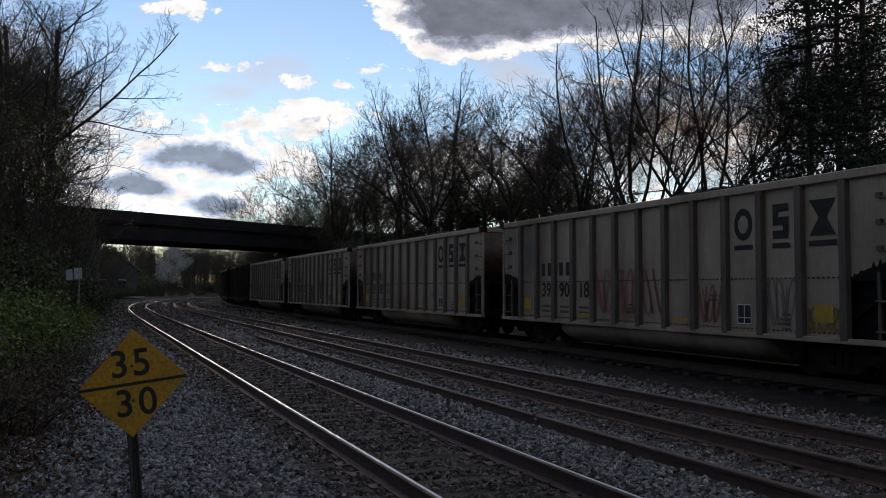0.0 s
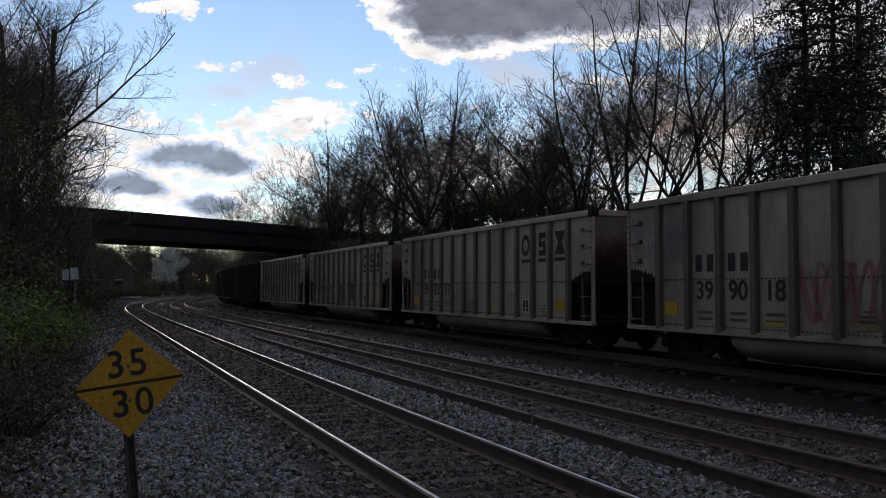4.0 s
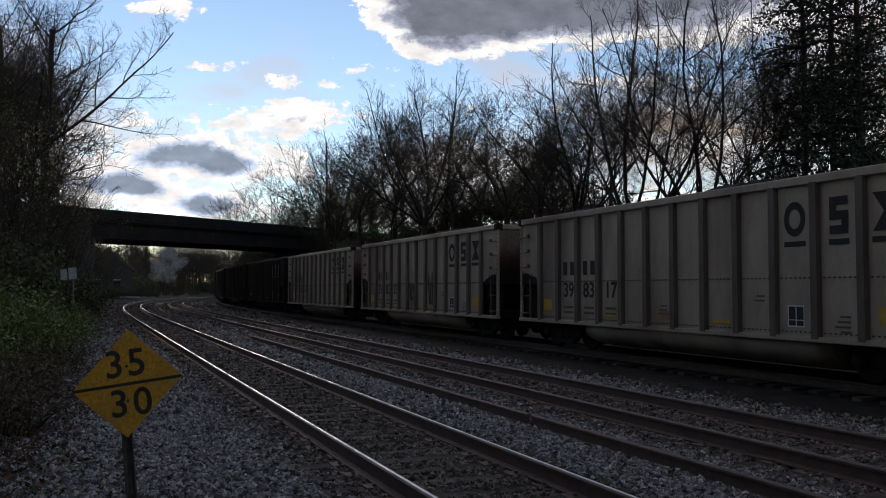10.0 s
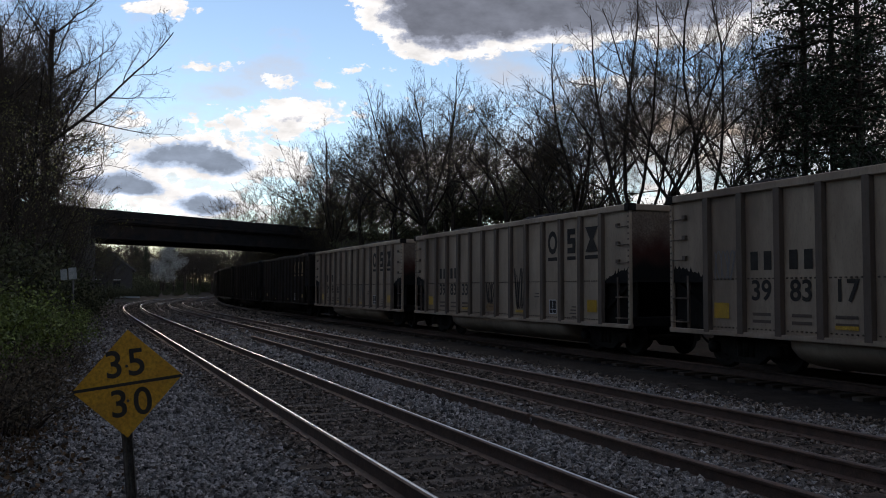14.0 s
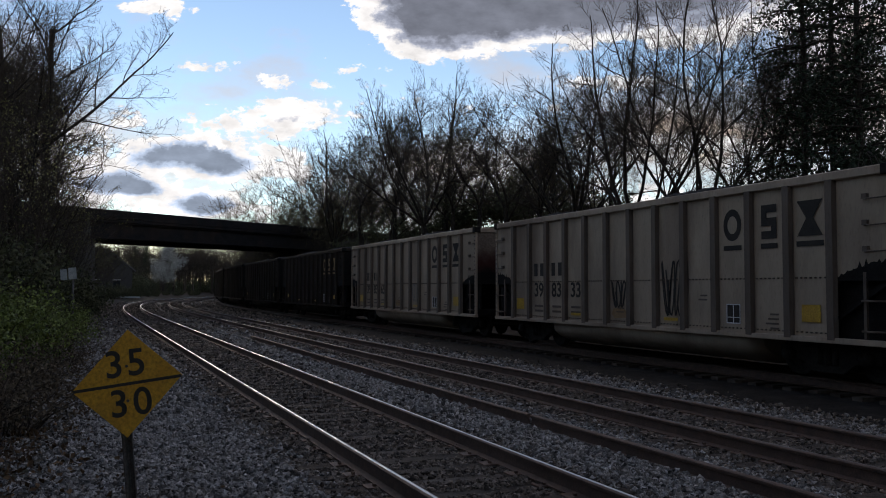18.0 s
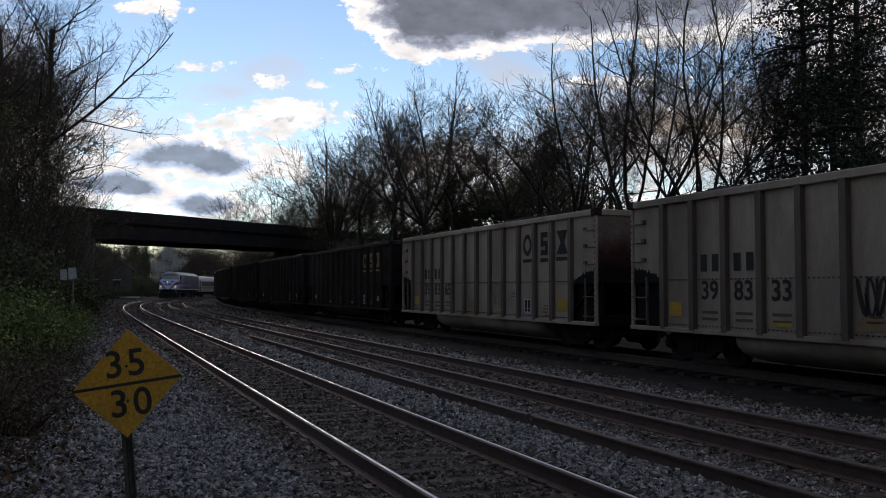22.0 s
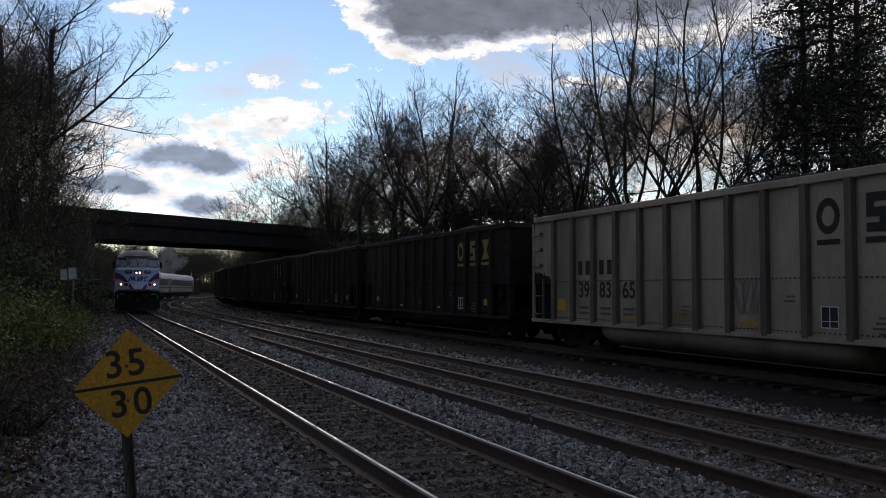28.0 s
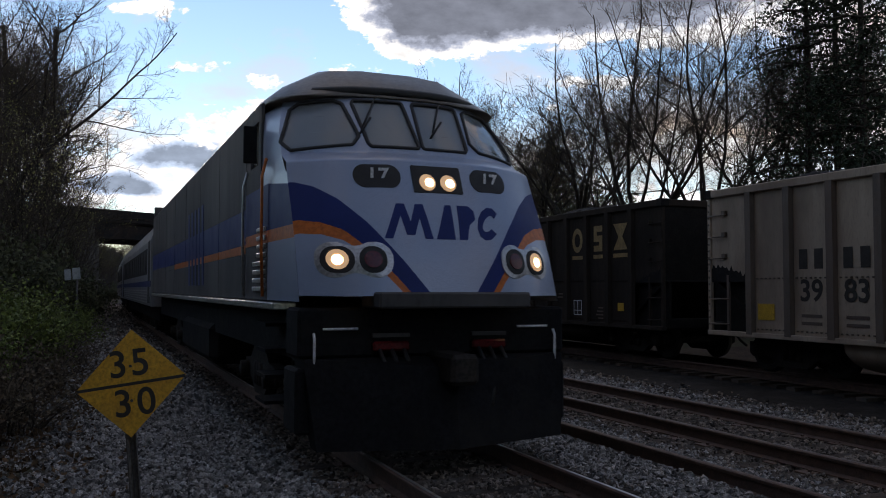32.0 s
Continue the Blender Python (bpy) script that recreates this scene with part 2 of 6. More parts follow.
# ---------------------------------------------------------------- mesh tools
class Mesh:
    """Collects vertices and faces; every method appends one shape."""

    def __init__(self):
        self.v, self.f, self.s = [], [], []

    def add(self, v, f, smooth=False):
        k = len(self.v)
        self.v += [tuple(p) for p in v]
        self.f += [tuple(i + k for i in q) for q in f]
        self.s += [smooth] * len(f)
        return self

    def box(self, x0, x1, y0, y1, z0, z1, c=0.0):
        if c <= 0:
            v = [(x, y, z) for x in (x0, x1) for y in (y0, y1) for z in (z0, z1)]
            return self.add(v, [(0, 1, 3, 2), (4, 6, 7, 5), (0, 4, 5, 1), (2, 3, 7, 6), (0, 2, 6, 4), (1, 5, 7, 3)])
        lo, hi = (x0, y0, z0), (x1, y1, z1)
        c = min([c] + [.49 * (hi[i] - lo[i]) for i in range(3)])
        v, idx = [], {}
        for sx in (0, 1):
            for sy in (0, 1):
                for sz in (0, 1):
                    for ax in range(3):
                        p = []
                        for i, s in enumerate((sx, sy, sz)):
                            e = (lo, hi)[s][i]
                            p.append(e if i == ax else e + (c if s == 0 else -c))
                        idx[sx, sy, sz, ax] = len(v)
                        v.append(p)
        f = []
        for ax in range(3):
            o = [i for i in range(3) if i != ax]
            for s in (0, 1):
                q = []
                for a, b in ((0, 0), (1, 0), (1, 1), (0, 1)):
                    k = [0, 0, 0]
                    k[ax], k[o[0]], k[o[1]] = s, a, b
                    q.append(idx[(*k, ax)])
                f.append(q)
            for a in (0, 1):
                for b in (0, 1):
                    k0, k1 = [0, 0, 0], [0, 0, 0]
                    k0[o[0]] = k1[o[0]] = a
                    k0[o[1]] = k1[o[1]] = b
                    k1[ax] = 1
                    f.append([idx[(*k0, o[0])], idx[(*k1, o[0])], idx[(*k1, o[1])], idx[(*k0, o[1])]])
        for sx in (0, 1):
            for sy in (0, 1):
                for sz in (0, 1):
                    f.append([idx[sx, sy, sz, a] for a in range(3)])
        return self.add(v, f)

    def tube(self, pts, rad, n=8, caps=True, smooth=True):
        pts = [Vector(p) for p in pts]
        if not hasattr(rad, "__len__"):
            rad = [rad] * len(pts)
        v, f = [], []
        ref = None
        for i, p in enumerate(pts):
            d = (pts[min(i + 1, len(pts) - 1)] - pts[max(i - 1, 0)]).normalized()
            if ref is None:
                ref = d.orthogonal().normalized()
            a = (ref - d * ref.dot(d))
            a = a.normalized() if a.length > 1e-6 else d.orthogonal().normalized()
            ref = a
            b = d.cross(a)
            for j in range(n):
                w = 2 * math.pi * j / n
                v.append(p + (a * math.cos(w) + b * math.sin(w)) * rad[i])
        for i in range(len(pts) - 1):
            for j in range(n):
                k = (j + 1) % n
                f.append((i * n + j, i * n + k, (i + 1) * n + k, (i + 1) * n + j))
        if caps:
            f += [tuple(range(n))[::-1], tuple(range((len(pts) - 1) * n, len(pts) * n))]
        return self.add(v, f, smooth)

    def prism(self, prof, axis, a, b, smooth=False):
        """A closed outline (two coordinates, the other axes in order) drawn out along an axis from a to b."""
        def put(p, t):
            q = list(p)
            q.insert(axis, t)
            return q
        n = len(prof)
        v = [put(p, a) for p in prof] + [put(p, b) for p in prof]
        f = [(i, (i + 1) % n, n + (i + 1) % n, n + i) for i in range(n)]
        self.add(v, f, smooth)
        return self.add(v, [tuple(range(n))[::-1], tuple(range(n, 2 * n))])

    def loft(self, rings, smooth=True, closed=True, caps=True):
        n = len(rings[0])
        v = [p for r in rings for p in r]
        f = []
        for i in range(len(rings) - 1):
            for j in range(n if closed else n - 1):
                k = (j + 1) % n
                f.append((i * n + j, i * n + k, (i + 1) * n + k, (i + 1) * n + j))
        self.add(v, f, smooth)
        if caps and closed:
            self.add(rings[0], [tuple(range(n))[::-1]])
            self.add(rings[-1], [tuple(range(n))])
        return self

    def data(self, name, material):
        me = bpy.data.meshes.new(name)
        me.from_pydata(self.v, [], self.f)
        me.polygons.foreach_set("use_smooth", self.s)
        me.materials.append(material)
        me.update()
        return me


def fix(me):
    bm = bmesh.new()
    bm.from_mesh(me)
    bmesh.ops.remove_doubles(bm, verts=bm.verts, dist=1e-5)
    bmesh.ops.recalc_face_normals(bm, faces=bm.faces)
    bm.to_mesh(me)
    bm.free()
    return me


def part(name, mesh, material, parent, label="", m=None, clean=True):
    me = mesh if isinstance(mesh, bpy.types.Mesh) else mesh.data(name, material)
    if clean and not isinstance(mesh, bpy.types.Mesh) and len(me.polygons) < 4000:
        fix(me)
    ob = new(name, me)
    ob.parent = parent
    if m is not None:
        ob.matrix_basis = m
    if label:
        ob["label"] = label
    return ob


def thing(name, label, category, group="", kind="", m=None):
    ob = tagged(new(name), label, category, group, kind)
    if m is not None:
        ob.matrix_basis = m
    return ob


def words(text, size, material, name, parent, m, depth=.004, slant=0.0, weight=.018):
    """Painted characters as a thin mesh; local x runs with the text, y upwards."""
    cu = bpy.data.curves.new(name, "FONT")
    cu.body, cu.size, cu.extrude, cu.align_x, cu.align_y, cu.shear = text, size, depth, "CENTER", "CENTER", slant
    cu.offset = size * weight
    tmp = bpy.data.objects.new(name, cu)
    scene.collection.objects.link(tmp)
    me = bpy.data.meshes.new_from_object(tmp.evaluated_get(bpy.context.evaluated_depsgraph_get()))
    bpy.data.objects.remove(tmp)
    me.materials.clear()
    me.materials.append(material)
    return part(name, me, material, parent, "", m)


# ---------------------------------------------------------------- the line
# curvature of the near track's centre line (1/m) at distances along it (m)
KNOTS = (-20, 15, 30, 45, 60, 80, 100, 140, 180, 240, 300)
BENDS = (.000468, .00022, -.0000164, .0000986, .000805, .001881, .002906, .00354, .00407, .004, .0)
GAUGE = .7525
TRACK = (0.0, 4.341, 10.43)
_s = np.arange(-60, 620, .25)
_th = np.cumsum(np.interp(_s, KNOTS, BENDS)) * .25
_i0 = int(np.argmin(abs(_s)))
_th = _th - _th[_i0] - .40406
_x, _y = np.cumsum(np.sin(_th)) * .25, np.cumsum(np.cos(_th)) * .25
_x, _y = _x - _x[_i0] + 3.7354, _y - _y[_i0]


def spot(s, off=0.0):
    """x, y and heading at s metres along the near track, off metres to its right."""
    th = float(np.interp(s, _s, _th))
    return float(np.interp(s, _s, _x)) + off * math.cos(th), float(np.interp(s, _s, _y)) - off * math.sin(th), th


_len = {}


def along(s, off):
    """The same, with s measured along the line at that offset."""
    if off not in _len:
        xo, yo = _x + off * np.cos(_th), _y - off * np.sin(_th)
        c = np.concatenate([[0], np.cumsum(np.hypot(np.diff(xo), np.diff(yo)))])
        _len[off] = c - np.interp(0, _s, c)
    return spot(float(np.interp(s, _len[off], _s)), off)


def offset_of(x, y):
    """Metres to the right of the near track, and metres along it, for arrays of points."""
    x, y = np.asarray(x, float), np.asarray(y, float)
    k = np.argmin((x[..., None] - _x[::4]) ** 2 + (y[..., None] - _y[::4]) ** 2, -1)
    cx, cy, th = _x[::4][k], _y[::4][k], _th[::4][k]
    return (x - cx) * np.cos(th) - (y - cy) * np.sin(th), _s[::4][k] + (x - cx) * np.sin(th) + (y - cy) * np.cos(th)


def bogie_pose(s, off, half, z=0.0):
    """The pose of a vehicle with its centre at s, standing on two pivots."""
    ax, ay, _ = along(s - half, off)
    bx, by, _ = along(s + half, off)
    return Matrix.Translation(((ax + bx) / 2, (ay + by) / 2, z)) @ Matrix.Rotation(-math.atan2(bx - ax, by - ay), 4, "Z")


# ---------------------------------------------------------------- sky backdrop: two sheets of cloud, far off
def cloud_sheet(name, label, dist, blobs, z0, z1, bias, seed, core, lumps):
    """An upright sheet of drifting cloud. Its texture runs in thousandths of its distance; blobs: x, z, half width, half height, weight."""
    k = dist / 1500
    me = bpy.data.meshes.new(name)
    me.from_pydata([(-1500 * k, 0, z0 * k), (1500 * k, 0, z0 * k), (1500 * k, 0, z1 * k), (-1500 * k, 0, z1 * k)], [], [(0, 1, 2, 3)])
    m = bpy.data.materials.new(name)
    m.use_nodes = True
    n, l = m.node_tree.nodes, m.node_tree.links
    n.remove(n["Principled BSDF"])
    co = n.new("ShaderNodeTexCoord")
    mp = n.new("ShaderNodeMapping")
    mp.inputs["Scale"].default_value = (1 / k, 1 / k, 1 / k)
    l.new(co.outputs["Object"], mp.inputs[0])

    def math_node(op, a, b):
        q = n.new("ShaderNodeMath")
        q.operation = op
        for i, x in enumerate((a, b)):
            if isinstance(x, (int, float)):
                q.inputs[i].default_value = x
            else:
                l.new(x, q.inputs[i])
        return q.outputs[0]

    def noise_at(scale, detail, rough, stretch, at=(0, 0, 0)):
        g = n.new("ShaderNodeMapping")
        g.inputs["Scale"].default_value = (scale, scale, scale * stretch)
        g.inputs["Location"].default_value = at
        l.new(mp.outputs[0], g.inputs[0])
        t = n.new("ShaderNodeTexNoise")
        t.inputs["Scale"].default_value, t.inputs["Detail"].default_value, t.inputs["Roughness"].default_value = 1, detail, rough
        l.new(g.outputs[0], t.inputs["Vector"])
        return t.outputs["Fac"]

    dens = math_node("MULTIPLY", math_node("SUBTRACT", noise_at(.0085, 9, .6, 2.0, (seed, 0, seed)), .5), lumps)
    puff = math_node("MULTIPLY", math_node("SUBTRACT", noise_at(.03, 8, .62, 1.5, (0, seed, 0)), .5), 3.2)
    dens = math_node("ADD", dens, puff)
    total = bias
    for bx, bz, bw, bh, wt in blobs:
        g = n.new("ShaderNodeMapping")
        g.vector_type = "TEXTURE"
        g.inputs["Location"].default_value = (bx, 0, bz)
        g.inputs["Scale"].default_value = (bw, 1, bh)
        l.new(mp.outputs[0], g.inputs[0])
        d = n.new("ShaderNodeVectorMath")
        d.operation = "LENGTH"
        l.new(g.outputs[0], d.inputs[0])
        r = n.new("ShaderNodeMapRange")
        r.interpolation_type = "SMOOTHSTEP"
        r.inputs[1].default_value, r.inputs[2].default_value = 1.0, 0.0
        r.inputs[3].default_value, r.inputs[4].default_value = 0.0, wt
        l.new(d.outputs["Value"], r.inputs[0])
        total = math_node("ADD", r.outputs[0], total)
    dens = math_node("ADD", dens, total)
    al = n.new("ShaderNodeMapRange")
    al.interpolation_type = "SMOOTHSTEP"
    al.inputs[1].default_value, al.inputs[2].default_value = .0, .34
    l.new(dens, al.inputs[0])
    cr = n.new("ShaderNodeValToRGB")
    e = cr.color_ramp.elements
    e[0].position, e[0].color = .10, (.93, 1.0, 1.0, 1)
    e[1].position, e[1].color = .92, core + (1,)
    x = e.new(.40)
    x.color = (.90, .97, .98, 1)
    x = e.new(.62)
    x.color = tuple(2.1 * c for c in core) + (1,)
    l.new(math_node("MULTIPLY", dens, .37), cr.inputs[0])
    em = n.new("ShaderNodeEmission")
    l.new(math_node("MULTIPLY", math_node("ADD", math_node("MULTIPLY", noise_at(.014, 7, .6, 1.9, (seed, seed, 0)), 1.2), .42), CLOUD), em.inputs["Strength"])
    l.new(cr.outputs[0], em.inputs["Color"])
    tr = n.new("ShaderNodeBsdfTransparent")
    ms = n.new("ShaderNodeMixShader")
    l.new(al.outputs[0], ms.inputs[0])
    l.new(tr.outputs[0], ms.inputs[1])
    l.new(em.outputs[0], ms.inputs[2])
    l.new(ms.outputs[0], n["Material Output"].inputs["Surface"])
    me.materials.append(m)
    ob = tagged(new(name, me), label, "sky", kind="structure")
    ob.location = (0, dist, 1.7)
    return ob


HIGH_CLOUD = cloud_sheet("cloud_high", "grey-bellied cumulus with bright white edges, drifting", 4200,
                         [(8, 500, 215, 128, 4.6), (200, 525, 210, 125, 4.2), (-110, 560, 70, 60, 1.3), (-200, 575, 70, 30, 1.1), (-515, 505, 130, 30, 1.25),
                          (-432, 400, 130, 24, .95), (-300, 372, 60, 28, 1.0), (-185, 366, 150, 24, .95), (-150, 392, 110, 20, .9), (-243, 318, 165, 44, 1.22), (-330, 280, 200, 52, 1.2), (-560, 300, 90, 40, 1.0),
                          (330, 372, 330, 30, 1.2), (420, 262, 400, 50, 1.1), (420, 530, 380, 130, 3.6)], 235, 900, -.6, 3.0, (.18, .215, .27), 2.8)
LOW_CLOUD = cloud_sheet("cloud_low", "bank of sunlit cloud low over the horizon, drifting", 4600,
                        [(-515, 240, 85, 46, 2.6), (-440, 240, 105, 50, 3.0), (-385, 216, 90, 34, 2.2), (-540, 185, 300, 66, 1.1), (-418, 147, 100, 34, 3.4), (-320, 225, 150, 50, 1.1), (-700, 240, 220, 150, 1.0), (-570, 186, 80, 30, 2.6), (-530, 176, 60, 24, 2.0),
                         (150, 150, 700, 120, 1.0)], 0, 330, -.45, 8.0, (.26, .345, .45), 4.6)


# ---------------------------------------------------------------- ground
def ground_height(off, s):
    # left bank made higher to block low skylight from that side
    z = np.interp(off, (-400, -120, -60, -30, -14, -9, -6, -4.6, -3.4, -2.2, -1.4, 5.8, 7, 13, 14.5, 17, 22, 32, 60, 400),
                  (17, 14, 9, 6.5, 5.0, 2.0, .15, -.35, -.33, -.24, -.207, -.207, -.25, -.25, -.55, -.1, .9, 1.8, 2.5, 2.5))
    def rise(a, lo, hi):
        t = np.clip((a - lo) / (hi - lo), 0, 1)
        return t * t * (3 - 2 * t)
    bank = rise(s, 22, 62) * (1 - rise(s, 104, 118))
    z = z + bank * np.interp(off, (13.8, 16, 20, 26, 45, 90), (0, 1.6, 4.2, 5.4, 5.6, 3.0))
    z = z + rise(s, 44, 70) * (1 - rise(s, 104, 118)) * np.interp(off, (-60, -16, -9, -5.2), (2.0, 4.2, 3.0, 0))
    low = rise(s, 92, 112)
    return np.where(off < -5.2, z * (1 - .86 * low), z)


def build_ground():
    gx = np.concatenate([np.arange(-3000, -160, 142), np.arange(-160, -70, 5.0), np.arange(-70, -16, .6), np.arange(-16, 14, .3), np.arange(14, 80, 2), np.arange(80, 3000, 146)])
    gy = np.concatenate([np.arange(-1500, -20, 148), np.arange(-20, -8, 1.0), np.arange(-8, 30, .3), np.arange(30, 60, .6), np.arange(60, 150, 1.2), np.arange(150, 330, 6), np.arange(330, 4700, 230)])
    X, Y = np.meshgrid(gx, gy)
    pairs = [offset_of(X[i], Y[i]) for i in range(len(gy))]
    off, s = np.array([p[0] for p in pairs]), np.array([p[1] for p in pairs])
    rough = np.array([[noise.noise((x * .35, y * .35, 0)) for x in gx] for y in gy])
    Z = ground_height(off, s) + np.where((off > -4.6) & (off < 14), .02, .16) * rough
    n, m = len(gx), len(gy)
    v = np.stack([X, Y, Z], -1).reshape(-1, 3)
    i = np.arange(m - 1)[:, None] * n + np.arange(n - 1)[None]
    f = np.stack([i, i + 1, i + n + 1, i + n], -1).reshape(-1, 4)
    me = bpy.data.meshes.new("ground")
    me.from_pydata(v.tolist(), [], f.tolist())
    me.materials.append(BED)
    me.materials.append(SOIL)
    me.materials.append(FOUL)
    me.materials.append(SHADED_BED)
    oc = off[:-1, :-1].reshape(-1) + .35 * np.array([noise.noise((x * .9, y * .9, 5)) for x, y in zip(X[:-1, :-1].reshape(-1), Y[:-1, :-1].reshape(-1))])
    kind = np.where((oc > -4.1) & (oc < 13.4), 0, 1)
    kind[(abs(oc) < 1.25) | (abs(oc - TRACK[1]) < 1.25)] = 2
    # strip from 6.7 m outwards painted dark for the coal train's shade
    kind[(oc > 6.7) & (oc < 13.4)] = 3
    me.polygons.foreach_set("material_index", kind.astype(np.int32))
    me.polygons.foreach_set("use_smooth", [True] * len(f))
    return tagged(new("ground", me), "railway cutting floor of grey ballast and brown leaf litter", "ground", kind="structure")


GROUND = build_ground()


def stone_field(name, label, material, seed, share, between):
    """Loose stones on the nearest stretch of line: between the rails of the two open tracks, or beside them."""
    rng = np.random.default_rng(seed)
    tot_v, tot_f, k = [], [], 0
    base = np.array([(1.2, .2, .1), (-.2, 1.15, -.1), (-1.2, -.1, .2), (.2, -1.2, 0), (.1, .1, 1.0), (0, -.1, -1.0)], float)
    faces = np.array([(0, 1, 4), (1, 2, 4), (2, 3, 4), (3, 0, 4), (1, 0, 5), (2, 1, 5), (3, 2, 5), (0, 3, 5)])
    for y0, y1, count, size in ((-7, 4.2, 24000, .028), (4.2, 8, 17000, .026), (8, 13, 21000, .030), (13, 22, 20000, .038), (22, 36, 12000, .05), (36, 64, 7000, .072), (64, 100, 9000, .08), (100, 150, 6000, .10)):
        y = rng.uniform(y0, y1, int(count * share))
        x = rng.uniform(-.56, .56, len(y)) * (np.maximum(y + 1, 15) if y0 < 0 else y + 1)
        off, s = offset_of(x, y)
        inner = (abs(off - TRACK[0]) < 1.25 + .15 * rng.normal(size=len(off))) | (abs(off - TRACK[1]) < 1.25 + .15 * rng.normal(size=len(off)))
        # grimy inside; darkened beside the coal train for its shade, and far off
        darker = inner | ((off > 6.6 + .5 * rng.normal(size=len(off))) & (rng.uniform(size=len(off)) < .7)) | (y > 40 + 8 * rng.normal(size=len(off)))
        keep = (off > -3.9 + .5 * rng.normal(size=len(off))) & (off < (7.2 if between else 7.0) + 2.2 * (y > 55) * between + .25 * rng.normal(size=len(off))) & (darker if between else ~darker)
        for tr in TRACK[:2]:
            d = off - tr
            keep &= abs(abs(d) - GAUGE) > .09
            on_tie = (abs(d) < 1.32) & (abs(((s + 12) / .53 + .5) % 1 - .5) < .2)
            keep &= ~(on_tie & (rng.uniform(size=len(d)) < .9))
        keep &= abs(off - 2.36) > .08
        x, y, off = x[keep], y[keep], off[keep]
        n = len(x)
        sz = size * rng.uniform(.55, 1.35, (n, 1, 1)) * rng.uniform(.6, 1.1, (n, 1, 3))
        p = base[None] * sz * rng.uniform(.7, 1.2, (n, 6, 3))
        a, b, c = rng.uniform(0, 6.28, (3, n))
        ca, sa, cb, sb = np.cos(a), np.sin(a), np.cos(b), np.sin(b)
        q = p.copy()
        q[..., 0], q[..., 1] = p[..., 0] * ca[:, None] - p[..., 1] * sa[:, None], p[..., 0] * sa[:, None] + p[..., 1] * ca[:, None]
        p = q.copy()
        q[..., 1], q[..., 2] = p[..., 1] * cb[:, None] - p[..., 2] * sb[:, None], p[..., 1] * sb[:, None] + p[..., 2] * cb[:, None]
        z = ground_height(off, s[keep]) + size * rng.uniform(-.1, .9, n)
        q += np.stack([x, y, z], -1)[:, None]
        tot_v.append(q.reshape(-1, 3))
        tot_f.append((faces[None] + (np.arange(n) * 6 + k)[:, None, None]).reshape(-1, 3))
        k += n * 6
    me = bpy.data.meshes.new(name)
    me.from_pydata(np.concatenate(tot_v).tolist(), [], np.concatenate(tot_f).tolist())
    me.materials.append(material)
    return tagged(new(name, me), label, "ballast", kind="stuff")


stone_field("ballast_stones", "loose angular grey ballast stones beside the tracks", BALLAST, 5, 2.0, False)
stone_field("dirty_stones", "dark stones, grimy between the rails, shaded beside the coal train", DARKSTONE, 6, 2.2, True)

# ---------------------------------------------------------------- tracks
RAIL = [(-.075, -.18), (.075, -.18), (.075, -.168), (.012, -.148), (.009, -.05), (.036, -.038), (.037, -.014), (.029, -.006), (.02, -.0015), (-.02, -.0015), (-.029, -.006), (-.037, -.014), (-.036, -.038),
        (-.009, -.05), (-.012, -.148), (-.075, -.168)]
CROWN = [(-.016, -.005), (.016, -.005), (.0155, -.0005), (.01, .0018), (.004, .003), (-.004, .003), (-.01, .0018), (-.0155, -.0005)]


def extrude_line(prof, off, s0, s1, lift=0.0):
    ss = list(np.arange(s0, min(s1, 40), 1.0)) + (list(np.arange(max(s0, 40), s1 + .1, 2.0)) if s1 > 40 else [s1])
    rings = []
    for s in ss:
        x, y, th = spot(s, off)
        rings.append([(x + a * math.cos(th), y - a * math.sin(th), z + lift) for a, z in prof])
    return Mesh().loft(rings, smooth=False)


def tie_mesh(seed):
    r = random.Random(seed)
    me = Mesh().box(-1.3, 1.3, -.115, .115, -.36, -.183, .012)
    me.v = [(x + r.uniform(-.008, .008), y + r.uniform(-.01, .01), z + (r.uniform(-.008, .004) if z > -.25 else 0)) for x, y, z in me.v]
    return me.data("tie", TIE)


TIES = [fix(tie_mesh(i)) for i in range(6)]


